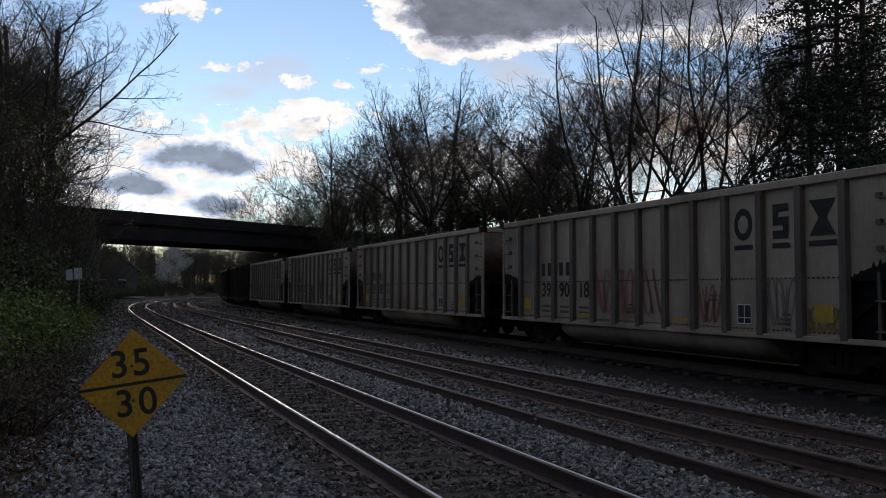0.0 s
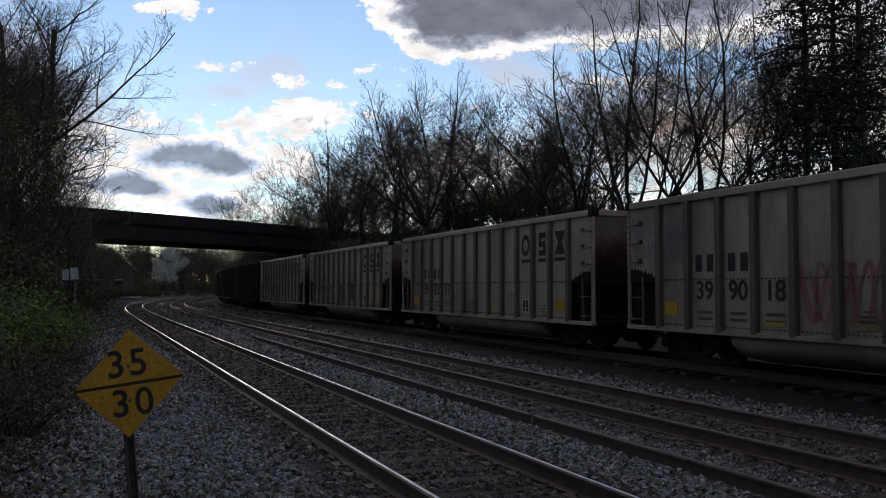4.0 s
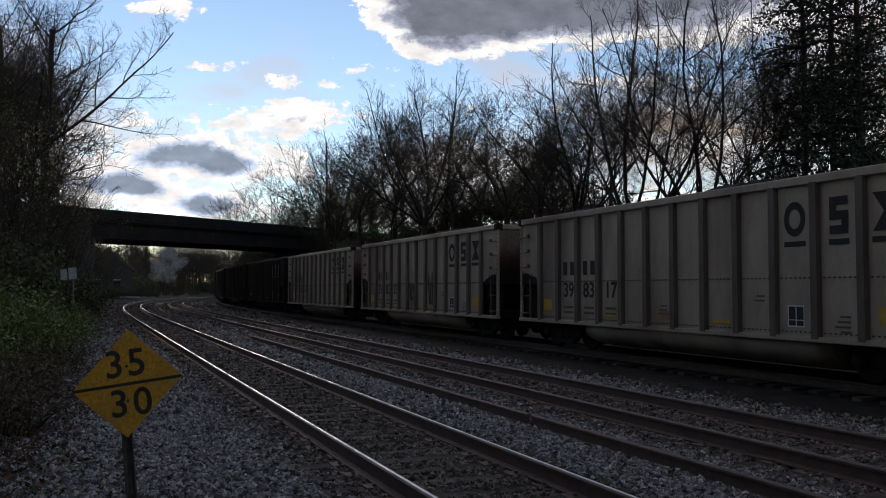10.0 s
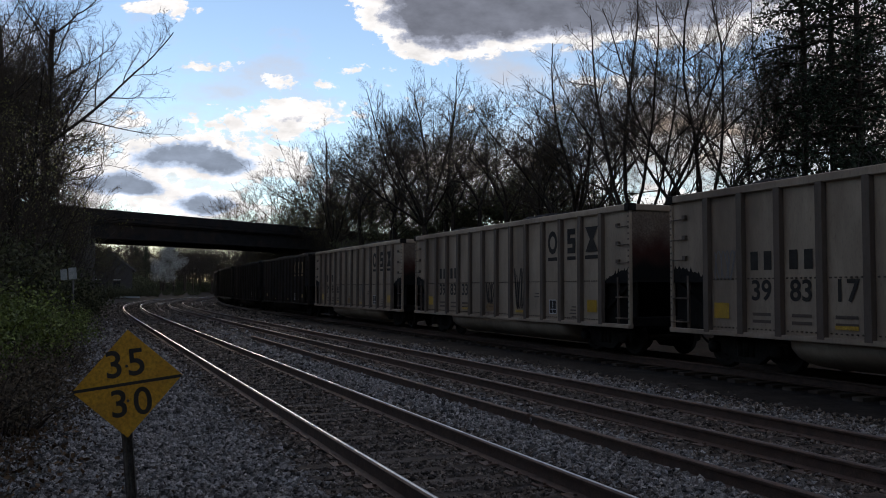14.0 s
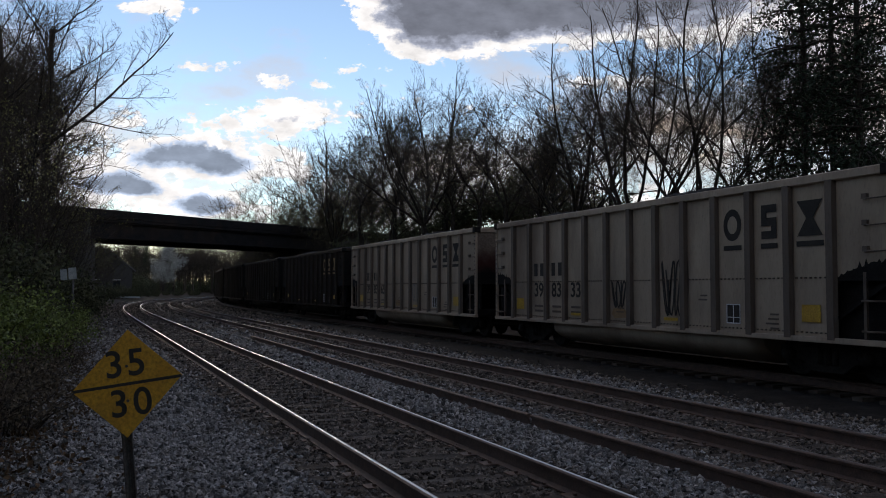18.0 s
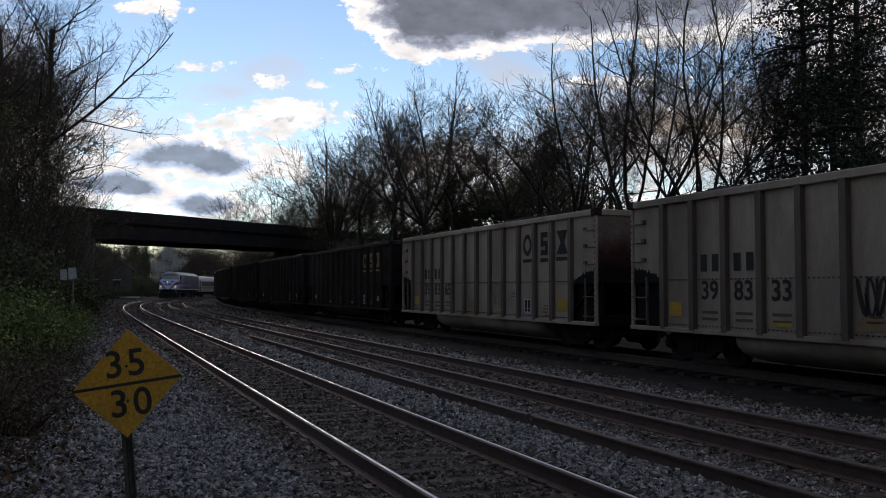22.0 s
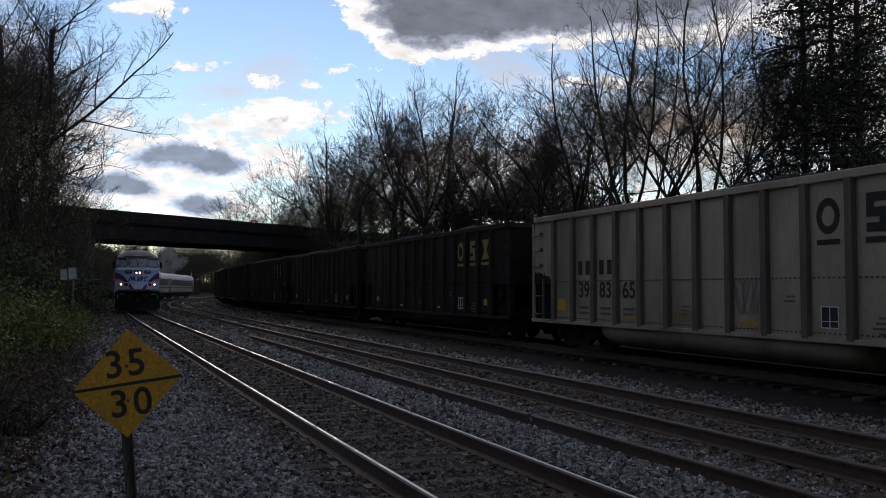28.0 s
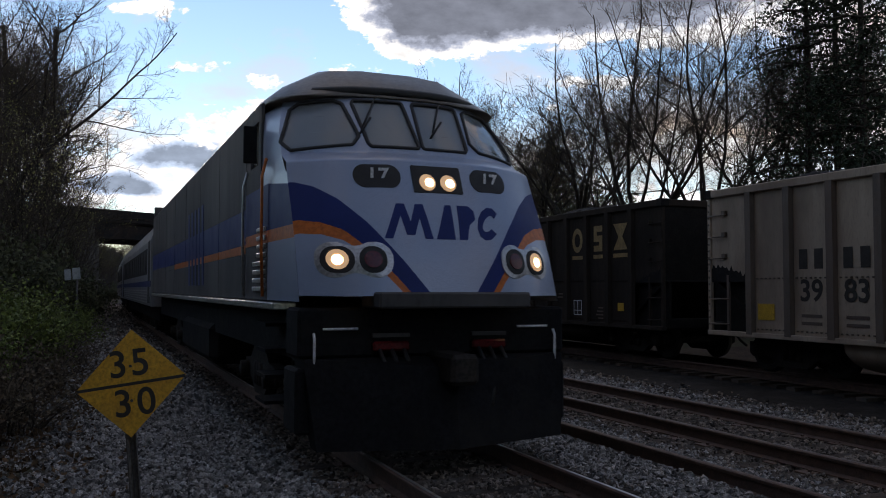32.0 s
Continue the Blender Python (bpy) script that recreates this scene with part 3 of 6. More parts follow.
def build_track(name, label, off, crown, pieces):
    th = thing(name, label, "railway track", "railway tracks", "structure")
    for side in (-1, 1):
        r = part("rail", extrude_line(RAIL, off + side * GAUGE, -34, 230), RUST, th, "rusty steel rail with a worn head", clean=False)
        part("running_surface", extrude_line(CROWN, off + side * GAUGE, -34, 230), crown, r, "polished rail top", clean=False)
    rng = random.Random(int(off * 10))
    far = Mesh()
    plates = Mesh()
    s, i = -12.0, 0
    while s < 150:
        x, y, h = spot(s, off)
        m = Matrix.Translation((x, y, rng.uniform(-.012, .004))) @ Matrix.Rotation(-h + rng.uniform(-.025, .025), 4, "Z") @ Matrix.Translation((rng.uniform(-.06, .06), 0, 0))
        if -3 < s < 62 and pieces:
            part("tie", TIES[i % 6], TIE, th, "", m)
            for side in (-1, 1):
                b = Mesh().box(side * GAUGE - .17, side * GAUGE + .17, -.09, .09, -.186, -.168, .004)
                b.box(side * GAUGE - .10, side * GAUGE - .07, -.05, -.02, -.17, -.145)
                b.box(side * GAUGE + .07, side * GAUGE + .10, .02, .05, -.17, -.145)
                plates.add([m @ Vector(p) for p in b.v], b.f)
        else:
            b = Mesh().box(-1.3, 1.3, -.115, .115, -.36, -.183)
            far.add([m @ Vector(p) for p in b.v], b.f)
        s += .53
        i += 1
    o = part("far_ties", far, TIE, th, "creosoted timber ties", clean=False)
    o["kind"] = "stuff"
    if pieces:
        o = part("tie_plates", plates, RUST, th, "rusty steel tie plates and spikes", clean=False)
        o["kind"] = "stuff"
    return th


build_track("track_1", "curving railway track with shiny rails on timber ties", TRACK[0], SHINE, True)
build_track("track_2", "curving railway track with dull rails on timber ties", TRACK[1], DULL, True)
# rust-coloured crowns stand in for the shade on these rails
build_track("track_3", "railway track under the coal train", TRACK[2], RUST, False)
loose = thing("loose_rail", "rusty spare rail lying on the ballast between the tracks", "rail")
for s0, s1 in ((3, 11.9), (12, 22.9), (23, 33.5)):
    part("rail_length", extrude_line(RAIL, 2.36, s0, s1, -.045), RUST, loose, clean=False)


# ---------------------------------------------------------------- road bridge over the cutting
def build_bridge():
    L, R = Vector((-30.0, 73.0, 0)), Vector((-16.8, 92.0, 0))
    d = (R - L).normalized()
    ang = math.atan2(d.y, d.x)
    m = Matrix.Translation(L) @ Matrix.Rotation(ang, 4, "Z")
    br = thing("road_bridge", "dark steel girder road bridge spanning the tracks", "bridge", m=m)
    part("front_girder", Mesh().box(-.6, 31.0, -.15, .15, 6.08, 7.5, .02), BRIDGE, br, "dark painted plate girder")
    for z in (6.08, 7.42):
        part("girder_flange", Mesh().box(-.6, 31.0, -.36, .15, z - .03, z + .07, .01), BRIDGE, br)
    part("back_girder", Mesh().box(-.6, 31.0, 8.6, 8.9, 6.08, 7.5, .02), BRIDGE, br)
    for y in (2.2, 4.4, 6.5):
        part("inner_girder", Mesh().box(-.6, 31.0, y, y + .3, 6.15, 7.4), BRIDGE, br)
    part("deck", Mesh().box(-30, 60, -.5, 9.2, 7.5, 7.75, .03), BRIDGE, br, "dark deck edge")
    for y in (-.52, 8.95):
        part("parapet", Mesh().box(-30, 60, y, y + .3, 7.75, 8.55, .03), BRIDGE, br, "solid dark parapet")
    part("approach_wall", Mesh().box(31.1, 60, -.4, 9, -1, 7.46), CONCRETE, br, "dark concrete approach wall")
    part("approach_wall", Mesh().box(-30, -.7, -.4, 9, -1, 7.46), CONCRETE, br, "dark concrete approach wall")
    part("abutment", Mesh().box(-.62, 0, -.1, 9, -1, 6.04, .05), CONCRETE, br, "stained concrete abutment")
    part("abutment", Mesh().box(30.2, 31.05, -.1, 9, -1, 6.04, .05), CONCRETE, br, "stained concrete abutment")
    return br


BRIDGE_OB = build_bridge()


# ---------------------------------------------------------------- speed sign beside the near track
def build_sign():
    d = 5.0
    x, z = (231.5 - 784) / 1500 * d, 1.688 - (678 - 512.3) / 1500 * d
    sg = thing("speed_sign", "weathered yellow diamond speed sign on a steel post", "sign", m=pose(x, d, 0, 0, 0, 8))
    h = .312
    pl = Mesh().prism([(-.012, -h), (h, .026), (.012, h), (-h, -.026)], 1, -.002, .002)
    tilt = pose(0, -.02, z, -3, -4, 0)
    plate = part("plate", pl, SIGNYEL, sg, "scratched yellow diamond plate", tilt)
    part("dividing_line", Mesh().prism([(-.307, -.036), (.307, .012), (.307, .030), (-.307, -.018)], 1, -.0045, -.0022), SIGNBLK, plate, "black bar across the plate")
    for txt, dz, dx in (("3", .106, -.072), ("5", .113, .054), ("3", -.122, -.05), ("0", -.115, .082)):
        words(txt, .22, SIGNBLK, "digit", plate, Matrix.Translation((dx, -.0035, dz)) @ Matrix.Rotation(radians(90), 4, "X") @ Matrix.Rotation(radians(3), 4, "Z"), .001, weight=.012)
    for dz in (.1, -.1):
        part("bolt", Mesh().tube([(0, -.004, dz), (0, -.012, dz)], .009, 6, smooth=False), POST, plate)
    ps = Mesh().prism([(-.032, 0), (-.02, .012), (-.012, .034), (.012, .034), (.02, .012), (.032, 0), (.026, -.003), (.014, .006), (.008, .026), (-.008, .026), (-.014, .006), (-.026, -.003)], 2, -.45, z + .2)
    part("post", ps, POST, sg, "grey flanged steel post", pose(0.075, 0, 0, 0, -5.2, 0))
    return sg


build_sign()


def small_boards():
    d = 27.0
    sg = thing("lineside_sign", "pair of small pale boards on a thin post", "sign", m=pose((130 - 784) / 1500 * d, d, 0, 0, 0, 10))
    zc = 1.688 + (512 - 486) / 1500 * d
    part("post", Mesh().tube([(0, .05, 0), (0, .05, zc + .2)], .03, 8), POST, sg)
    part("board", Mesh().box(-.23, -.035, -.01, .01, zc - .19, zc + .15, .005), WHITEPANEL, sg, "small pale sheet board", pose(0, 0, 0, 0, -4, 0))
    part("board", Mesh().box(.01, .25, -.01, .01, zc - .18, zc + .19, .005), WHITEPANEL, sg, "small pale sheet board", pose(0, 0, 0, 0, -4, 0))


small_boards()
# ---------------------------------------------------------------- coal cars
HALF, WIDE = 7.31, 1.6
CAR_PITCH, TRAIN_S, TRAIN_V, TRAIN_A = 16.18, 25.851, 1.7416, .00262


def side_plane(y, z, out=.0):
    """A pose on the viewer's side of a car: text x runs towards -y."""
    return Matrix.Translation((-WIDE - out, y, z)) @ Matrix.Rotation(radians(-90), 4, "Z") @ Matrix.Rotation(radians(90), 4, "X")


def wheel_mesh():
    m = Mesh()
    for side in (-1, 1):
        prof = [(.70, .0), (.70, .455), (.715, .46), (.80, .445), (.84, .42), (.84, .33), (.80, .30), (.80, .2), (.84, .16), (.84, 0)]
        rings = []
        for k in range(20):
            a = 2 * math.pi * k / 20
            rings.append([(side * x, r * math.cos(a), r * math.sin(a)) for x, r in prof])
        m.loft(rings + [rings[0]], smooth=False, closed=False, caps=False)
    m.tube([(-1.0, 0, 0), (1.0, 0, 0)], .08, 8)
    return m


WHEEL = wheel_mesh().data("wheelset", TRUCK)


def truck_frame(parent, y):
    fr = Mesh()
    for side in (-1, 1):
        x = side * 1.0
        fr.prism([(y - 1.15, .38), (y - 1.15, .62), (y - .7, .66), (y - .4, .86), (y + .4, .86), (y + .7, .66), (y + 1.15, .62), (y + 1.15, .38), (y + .85, .38), (y + .6, .34), (y + .35, .16),
                  (y - .35, .16), (y - .6, .34), (y - .85, .38)], 0, x - .08, x + .08)
        for a in (-.9, .9):
            fr.tube([(x, y + a, .46), (x + side * .2, y + a, .46)], .13, 10)
        for a in (-.18, 0, .18):
            fr.tube([(x + side * .05, y + a, .3), (x + side * .05, y + a, .62)], .08, 8)
    fr.box(-1.0, 1.0, y - .2, y + .2, .42, .72, .04)
    return part("truck_frame", fr, TRUCK, parent, "grimy cast truck frame with springs")


def hopper_car(name, label, skin, rib_mat, ends, seed, parts_full=True):
    rng = random.Random(seed)
    car = thing(name, label, "freight car", "cars of the coal train")
    ribs = [HALF - 1.24 - 1.0125 * k for k in range(13)]
    inner = ribs[-1], ribs[0]
    for side in (-1, 1):
        a, b = (side * (WIDE - .09), side * (WIDE - .05))
        a, b = min(a, b), max(a, b)
        edges = [-HALF] + ribs[::-1] + [HALF]
        for y0, y1 in zip(edges[:-1], edges[1:]):
            end = y0 < inner[0] - .1 or y1 > inner[1] + .1
            dz = -side * rng.uniform(0, .012)
            if not end:
                part("side_panel", Mesh().box(a + dz, b + dz, y0 + .002, y1 - .002, .8, 3.66), skin, car)
            else:
                out = (-HALF, y1) if y0 < 0 else (HALF, y0)
                e, i = out
                part("end_side_panel", Mesh().box(a, b, *sorted((i, e)), 1.86, 3.66), skin, car)
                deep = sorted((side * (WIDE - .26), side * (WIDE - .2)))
                # added black sheet that makes the opening behind the ladder dark
                part("shear_plate", Mesh().box(*deep, *sorted((i, e)), .8, 1.9), SOOT_SHADE, car, "black sheet added in the recess behind the ladder")
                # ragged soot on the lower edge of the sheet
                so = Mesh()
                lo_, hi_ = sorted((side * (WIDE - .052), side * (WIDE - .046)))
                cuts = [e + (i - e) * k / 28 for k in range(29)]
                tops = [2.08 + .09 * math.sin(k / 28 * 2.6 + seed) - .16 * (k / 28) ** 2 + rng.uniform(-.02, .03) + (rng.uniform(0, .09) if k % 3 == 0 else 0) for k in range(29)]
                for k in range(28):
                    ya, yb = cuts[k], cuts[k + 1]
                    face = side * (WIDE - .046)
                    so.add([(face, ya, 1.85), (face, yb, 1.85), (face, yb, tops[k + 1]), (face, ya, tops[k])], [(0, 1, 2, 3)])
                part("soot_stain", so, SOOT_SHADE, car, "ragged black soot stain")
        lo, hi = sorted((side * (WIDE - .05), side * WIDE))
        for y in ribs:
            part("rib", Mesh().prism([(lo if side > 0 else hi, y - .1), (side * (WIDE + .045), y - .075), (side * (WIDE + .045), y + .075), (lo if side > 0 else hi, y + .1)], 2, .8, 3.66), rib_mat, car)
        lo, hi = sorted((side * (WIDE - .12), side * (WIDE + .03)))
        part("top_chord", Mesh().box(lo, hi, -HALF, HALF, 3.64, 3.8, .015), skin, car, "steel top chord")
        part("side_sill", Mesh().box(lo, hi, -HALF, HALF, .74, .84, .01), skin, car, "flanged side sill")
        rv = Mesh()
        for y0, y1 in zip(ribs[1:], ribs[:-1]):
            for j in range(7):
                y = y0 + .17 + j * (y1 - y0 - .34) / 6
                lo, hi = sorted((side * (WIDE - .06), side * (WIDE - .025)))
                rv.box(lo, hi, y - .014, y + .014, 1.9, 1.928)
                rv.box(lo, hi, y - .012, y + .012, .9, .924)
        ob = part("rivet_strip", rv, rib_mat, car, clean=False)
        ob["kind"] = "stuff"
    for e in (-1, 1):
        lo, hi = sorted((e * (HALF - .06), e * (HALF - .02)))
        part("end_wall", Mesh().box(-WIDE + .1, WIDE - .1, lo, hi, 1.9, 3.66), ends, car, "dark end wall")
        # slope sheet and end sill in black: end shade put into colour
        part("slope_sheet", Mesh().prism([(e * (HALF - .04), 1.95), (e * (HALF - 2.0), .7), (e * (HALF - 2.0), .64), (e * (HALF - .0), 1.88)], 0, -WIDE + .1, WIDE - .1), SOOT_SHADE, car)
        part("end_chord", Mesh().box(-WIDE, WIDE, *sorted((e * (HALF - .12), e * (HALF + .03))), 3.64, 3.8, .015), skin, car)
        part("end_sill", Mesh().box(-WIDE + .1, WIDE - .1, *sorted((e * (HALF - .3), e * HALF)), .78, 1.02, .02), SOOT_SHADE, car)
        for side in (-1, 1):
            lo, hi = sorted((side * (WIDE - .09), side * (WIDE - .01)))
            post = part("corner_post", Mesh().box(lo, hi, *sorted((e * (HALF - .08), e * (HALF + .01))), .8, 3.66, .006), skin, car)
            rv = Mesh()
            for k in range(20):
                rv.box(*sorted((side * (WIDE - .012), side * (WIDE + .006))), *sorted((e * (HALF - .055), e * (HALF - .02))), .95 + k * .14, .99 + k * .14)
            ob = part("rivet_column", rv, rib_mat, post, clean=False)
            ob["kind"] = "stuff"
            part("corner_cap", Mesh().box(*sorted((side * (WIDE - .2), side * (WIDE + .034))), *sorted((e * (HALF - .16), e * (HALF + .035))), 3.63, 3.815, .01), SOOT_SHADE, car, "dark corner gusset")
            ld = Mesh()
            y = HALF - .56
            ld.box(lo + .03 * (side < 0), hi - .03 * (side > 0), e * y - .03, e * y + .03, .8, 2.0)
            for z in (.98, 1.5):
                ld.tube([(side * (WIDE - .03), e * (HALF - .62), z), (side * (WIDE - .03), e * (HALF - .05), z)], .02, 5)
            # light grey ladder coloured dark, for the dim light on it
            part("ladder", ld, rib_mat, car, "steel step ladder")
            for z in (2.35, 2.8, 3.25):
                x = side * (WIDE + .015)
                gr = Mesh().tube([(side * (WIDE - .05), e * (HALF - .5), z), (x, e * (HALF - .5), z), (x, e * (HALF - .03), z), (side * (WIDE - .05), e * (HALF - .03), z)], .013, 5)
                gr.box(*sorted((side * (WIDE - .05), side * (WIDE + .02))), e * (HALF - .5) - .05, e * (HALF - .5) + .05, z, z + .09)
                part("grab_iron", gr, rib_mat, car)
        part("coupler", Mesh().box(-.14, .14, *sorted((e * (HALF - .5), e * (HALF + .72))), .72, .98, .03), TRUCK, car)
        part("hose", Mesh().tube([(.35, e * HALF, .8), (.4, e * (HALF + .3), .5), (.3, e * (HALF + .6), .4)], .03, 6), SOOT_SHADE, car)
    for y0, y1 in ((-4.1, 4.1),):
        rings = []
        for y, k in ((y0, .86), (y0 + .2, .97), (y0 + .5, 1), (y1 - .5, 1), (y1 - .2, .97), (y1, .86)):
            ring = []
            for j in range(13):
                a = math.pi * j / 12
                ring.append((-math.cos(a) * (WIDE - .1) * k, y, .78 - (.64 * math.sin(a) ** .7 if 0 < j < 12 else 0) * k))
            rings.append(ring)
        part("belly_tub", Mesh().loft(rings, closed=True), skin, car, "rounded belly tub between the trucks")
    part("centre_sill", Mesh().box(-.25, .25, -HALF, HALF, .7, .95), TRUCK, car)
    for y in (-5.5, 5.5):
        truck_frame(car, y)
        for a in (-.9, .9):
            part("wheelset", WHEEL, TRUCK, car, "worn steel wheelset", pose(0, y + a, .46))
    part("brake_cylinder", Mesh().tube([(-.5, 5.0 - .3, 1.1), (-.5, 5.0 + .3, 1.1)], .16, 10), TRUCK, car)
    # heaped coal
    lo = Mesh()
    n, mm = 90, 18
    vs = []
    for i in range(n + 1):
        for j in range(mm + 1):
            y, x = -HALF + .12 + i * (2 * HALF - .24) / n, -WIDE + .14 + j * (2 * WIDE - .28) / mm
            e = min(1, (HALF - abs(y)) / 1.6) * max(0, math.cos(x / WIDE * 1.5)) ** .8
            hump = .44 + .16 * math.cos(y * math.pi / 3.5 + seed)
            vs.append((x, y, 3.5 + hump * e + .10 * noise.noise((x * 2.2, y * 2.2, seed)) + .07 * noise.noise((x * 6, y * 6, seed))))
    lo.add(vs, [(i * (mm + 1) + j, (i + 1) * (mm + 1) + j, (i + 1) * (mm + 1) + j + 1, i * (mm + 1) + j + 1) for i in range(n) for j in range(mm)])
    part("coal_load", lo, COAL, car, "heaped black coal", clean=False)
    return car, ribs


def bay_y(ribs, k):
    """The middle of the k-th bay from the rear."""
    return (ribs[k] + ribs[k + 1]) / 2


def logo_blocks(car, ribs, ink, emblem=True):
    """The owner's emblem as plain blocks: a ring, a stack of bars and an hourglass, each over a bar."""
    out = WIDE - .05 + .003
    x0, x1 = -out - .003, -out
    y = bay_y(ribs, 9)
    ring = []
    for k in range(20):
        a = 2 * math.pi * k / 20
        ring.append([(x, y + r * .26 * math.cos(a), 3.02 + r * .33 * math.sin(a)) for x, r in ((x0, 1), (x0, .56), (x1, .56), (x1, 1))])
    part("emblem_ring", Mesh().loft(ring + [ring[0]], smooth=False, caps=False), ink, car)
    y = bay_y(ribs, 10)
    st = Mesh().prism([(y + a, 3.02 + b) for a, b in ((-.2, -.335), (.2, -.335), (.2, -.18), (-.06, -.18), (-.06, -.08), (.2, -.08), (.2, .335), (-.2, .335), (-.2, .18), (.06, .18), (.06, .08), (-.2, .08))][::-1], 0, x0, x1)
    part("emblem_block", st, ink, car)
    y = bay_y(ribs, 11)
    hg = Mesh().prism([(y - .3, 2.69), (y + .3, 2.69), (y + .08, 3.02), (y + .3, 3.35), (y - .3, 3.35), (y - .08, 3.02)], 0, x0, x1)
    part("emblem_hourglass", hg, ink, car)
    for k, w in ((9, .26), (10, .22), (11, .32)):
        y = bay_y(ribs, k)
        part("emblem_underline", Mesh().box(x0, x1, y - w, y + w, 2.5, 2.6), ink, car)


def markings(car, ribs, ink, number, data_ink):
    out = -(WIDE - .05) - .004
    if number:
        for k, bar, txt in ((1, .34, number[:2]), (2, .34, number[2:4]), (3, 0, number[4:])):
            y = bay_y(ribs, k)
            if bar:
                for j in (-1, 1):
                    part("owner_mark", Mesh().box(out, out + .003, y + j * .18 - .1, y + j * .18 + .1, 2.08, 2.45), ink, car)
            words(txt, .56, ink, "car_number", car, Matrix.Translation((out, y, 1.66)) @ Matrix.Rotation(radians(-90), 4, "Z") @ Matrix.Rotation(radians(90), 4, "X"), .002)
            for j in range(2):
                part("small_print", Mesh().box(out, out + .003, y - .24, y + .24, 1.18 - j * .14, 1.24 - j * .14), data_ink, car)
    y = bay_y(ribs, 9)
    part("inspection_panel", Mesh().box(out, out + .004, y - .2, y + .2, 1.0, 1.4), INK, car, "black data panel with a white frame")
    fr = Mesh()
    for a, b, c, d in ((-.2, .2, 1.38, 1.4), (-.2, .2, 1.0, 1.02), (-.2, -.18, 1.0, 1.4), (.18, .2, 1.0, 1.4), (-.01, .01, 1.0, 1.4), (-.2, .2, 1.12, 1.135)):
        fr.box(out - .003, out, y + a, y + b, c, d)
    part("panel_frame", fr, WHITE, car)
    for k in (0, 11):
        y = bay_y(ribs, k) + (.12 if k == 0 else 0)
        w, h = (.22, .16) if number else (.13, .1)
        part("reflector", Mesh().box(out - .004, out, y - w, y + w, 1.26 - h, 1.26 + h), REFLECT, car, "yellow reflector patch")
    for k, z, n in ((5, 1.3, 3), (8, 1.55, 2), (10, 1.2, 4)):
        for j in range(n):
            part("small_print", Mesh().box(out, out + .003, bay_y(ribs, k) - .22, bay_y(ribs, k) + .06 * (j % 3), z - j * .09, z + .035 - j * .09), data_ink, car)
    if number:
        part("rust_patch", Mesh().prism([(bay_y(ribs, 5) + a, 1.12 + b) for a, b in ((-.3, -.12), (.2, -.14), (.33, -.02), (.22, .1), (-.1, .13), (-.34, .04))], 0, out, out + .002), RUSTPATCH, car, "orange rust stain")
    for k in (3, 7):
        y = bay_y(ribs, k)
        w = .25 if number else .14
        part("reflector", Mesh().box(out - .004, out, y - w, y + w, .99, 1.06), REFLECT, car, "small yellow reflector")


def scribble(car, ribs, y0, y1, z0, z1, material, seed, width=.035, n=5):
    """Looping sprayed lines that spell nothing."""
    r = random.Random(seed)
    out = -(WIDE - .05) - .004
    for i in range(n):
        c = y0 + (i + .5) * (y1 - y0) / n
        w = abs(y1 - y0) / n * .5
        pts = []
        a0 = r.uniform(0, 6)
        a = a0
        for k in range(22):
            a += r.uniform(.28, .5)
            pts.append((c + w * math.cos(a), (z0 + z1) / 2 + (z1 - z0) / 2 * math.sin(a * 1.3 + i)))
        pts = [p for p, q in zip(pts, pts[1:] + [(99, 99)]) if math.dist(p, q) > .01]
        vs = []
        for k, p in enumerate(pts):
            o, q = pts[max(k - 1, 0)], pts[min(k + 1, len(pts) - 1)]
            d = max(math.dist(o, q), .02)
            nx, ny = -(q[1] - o[1]) / d * width / 2, (q[0] - o[0]) / d * width / 2
            vs += [(out, p[0] + nx, p[1] + ny), (out, p[0] - nx, p[1] - ny)]
        m = Mesh().add(vs, [(2 * k, 2 * k + 2, 2 * k + 3, 2 * k + 1) for k in range(len(pts) - 1)])
        part("graffiti_loop", m, material, car, "sprayed graffiti line", clean=False)


CARS = []
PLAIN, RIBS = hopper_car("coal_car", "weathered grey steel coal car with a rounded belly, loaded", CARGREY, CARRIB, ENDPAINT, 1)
DARK, _ = hopper_car("coal_car", "faded black steel coal car heaped with coal", CARBLACK, CARBLACK, SOOT_SHADE, 2)
NUMBERS = {0: "399018", 1: "398317", 2: "398333", 3: "398365"}
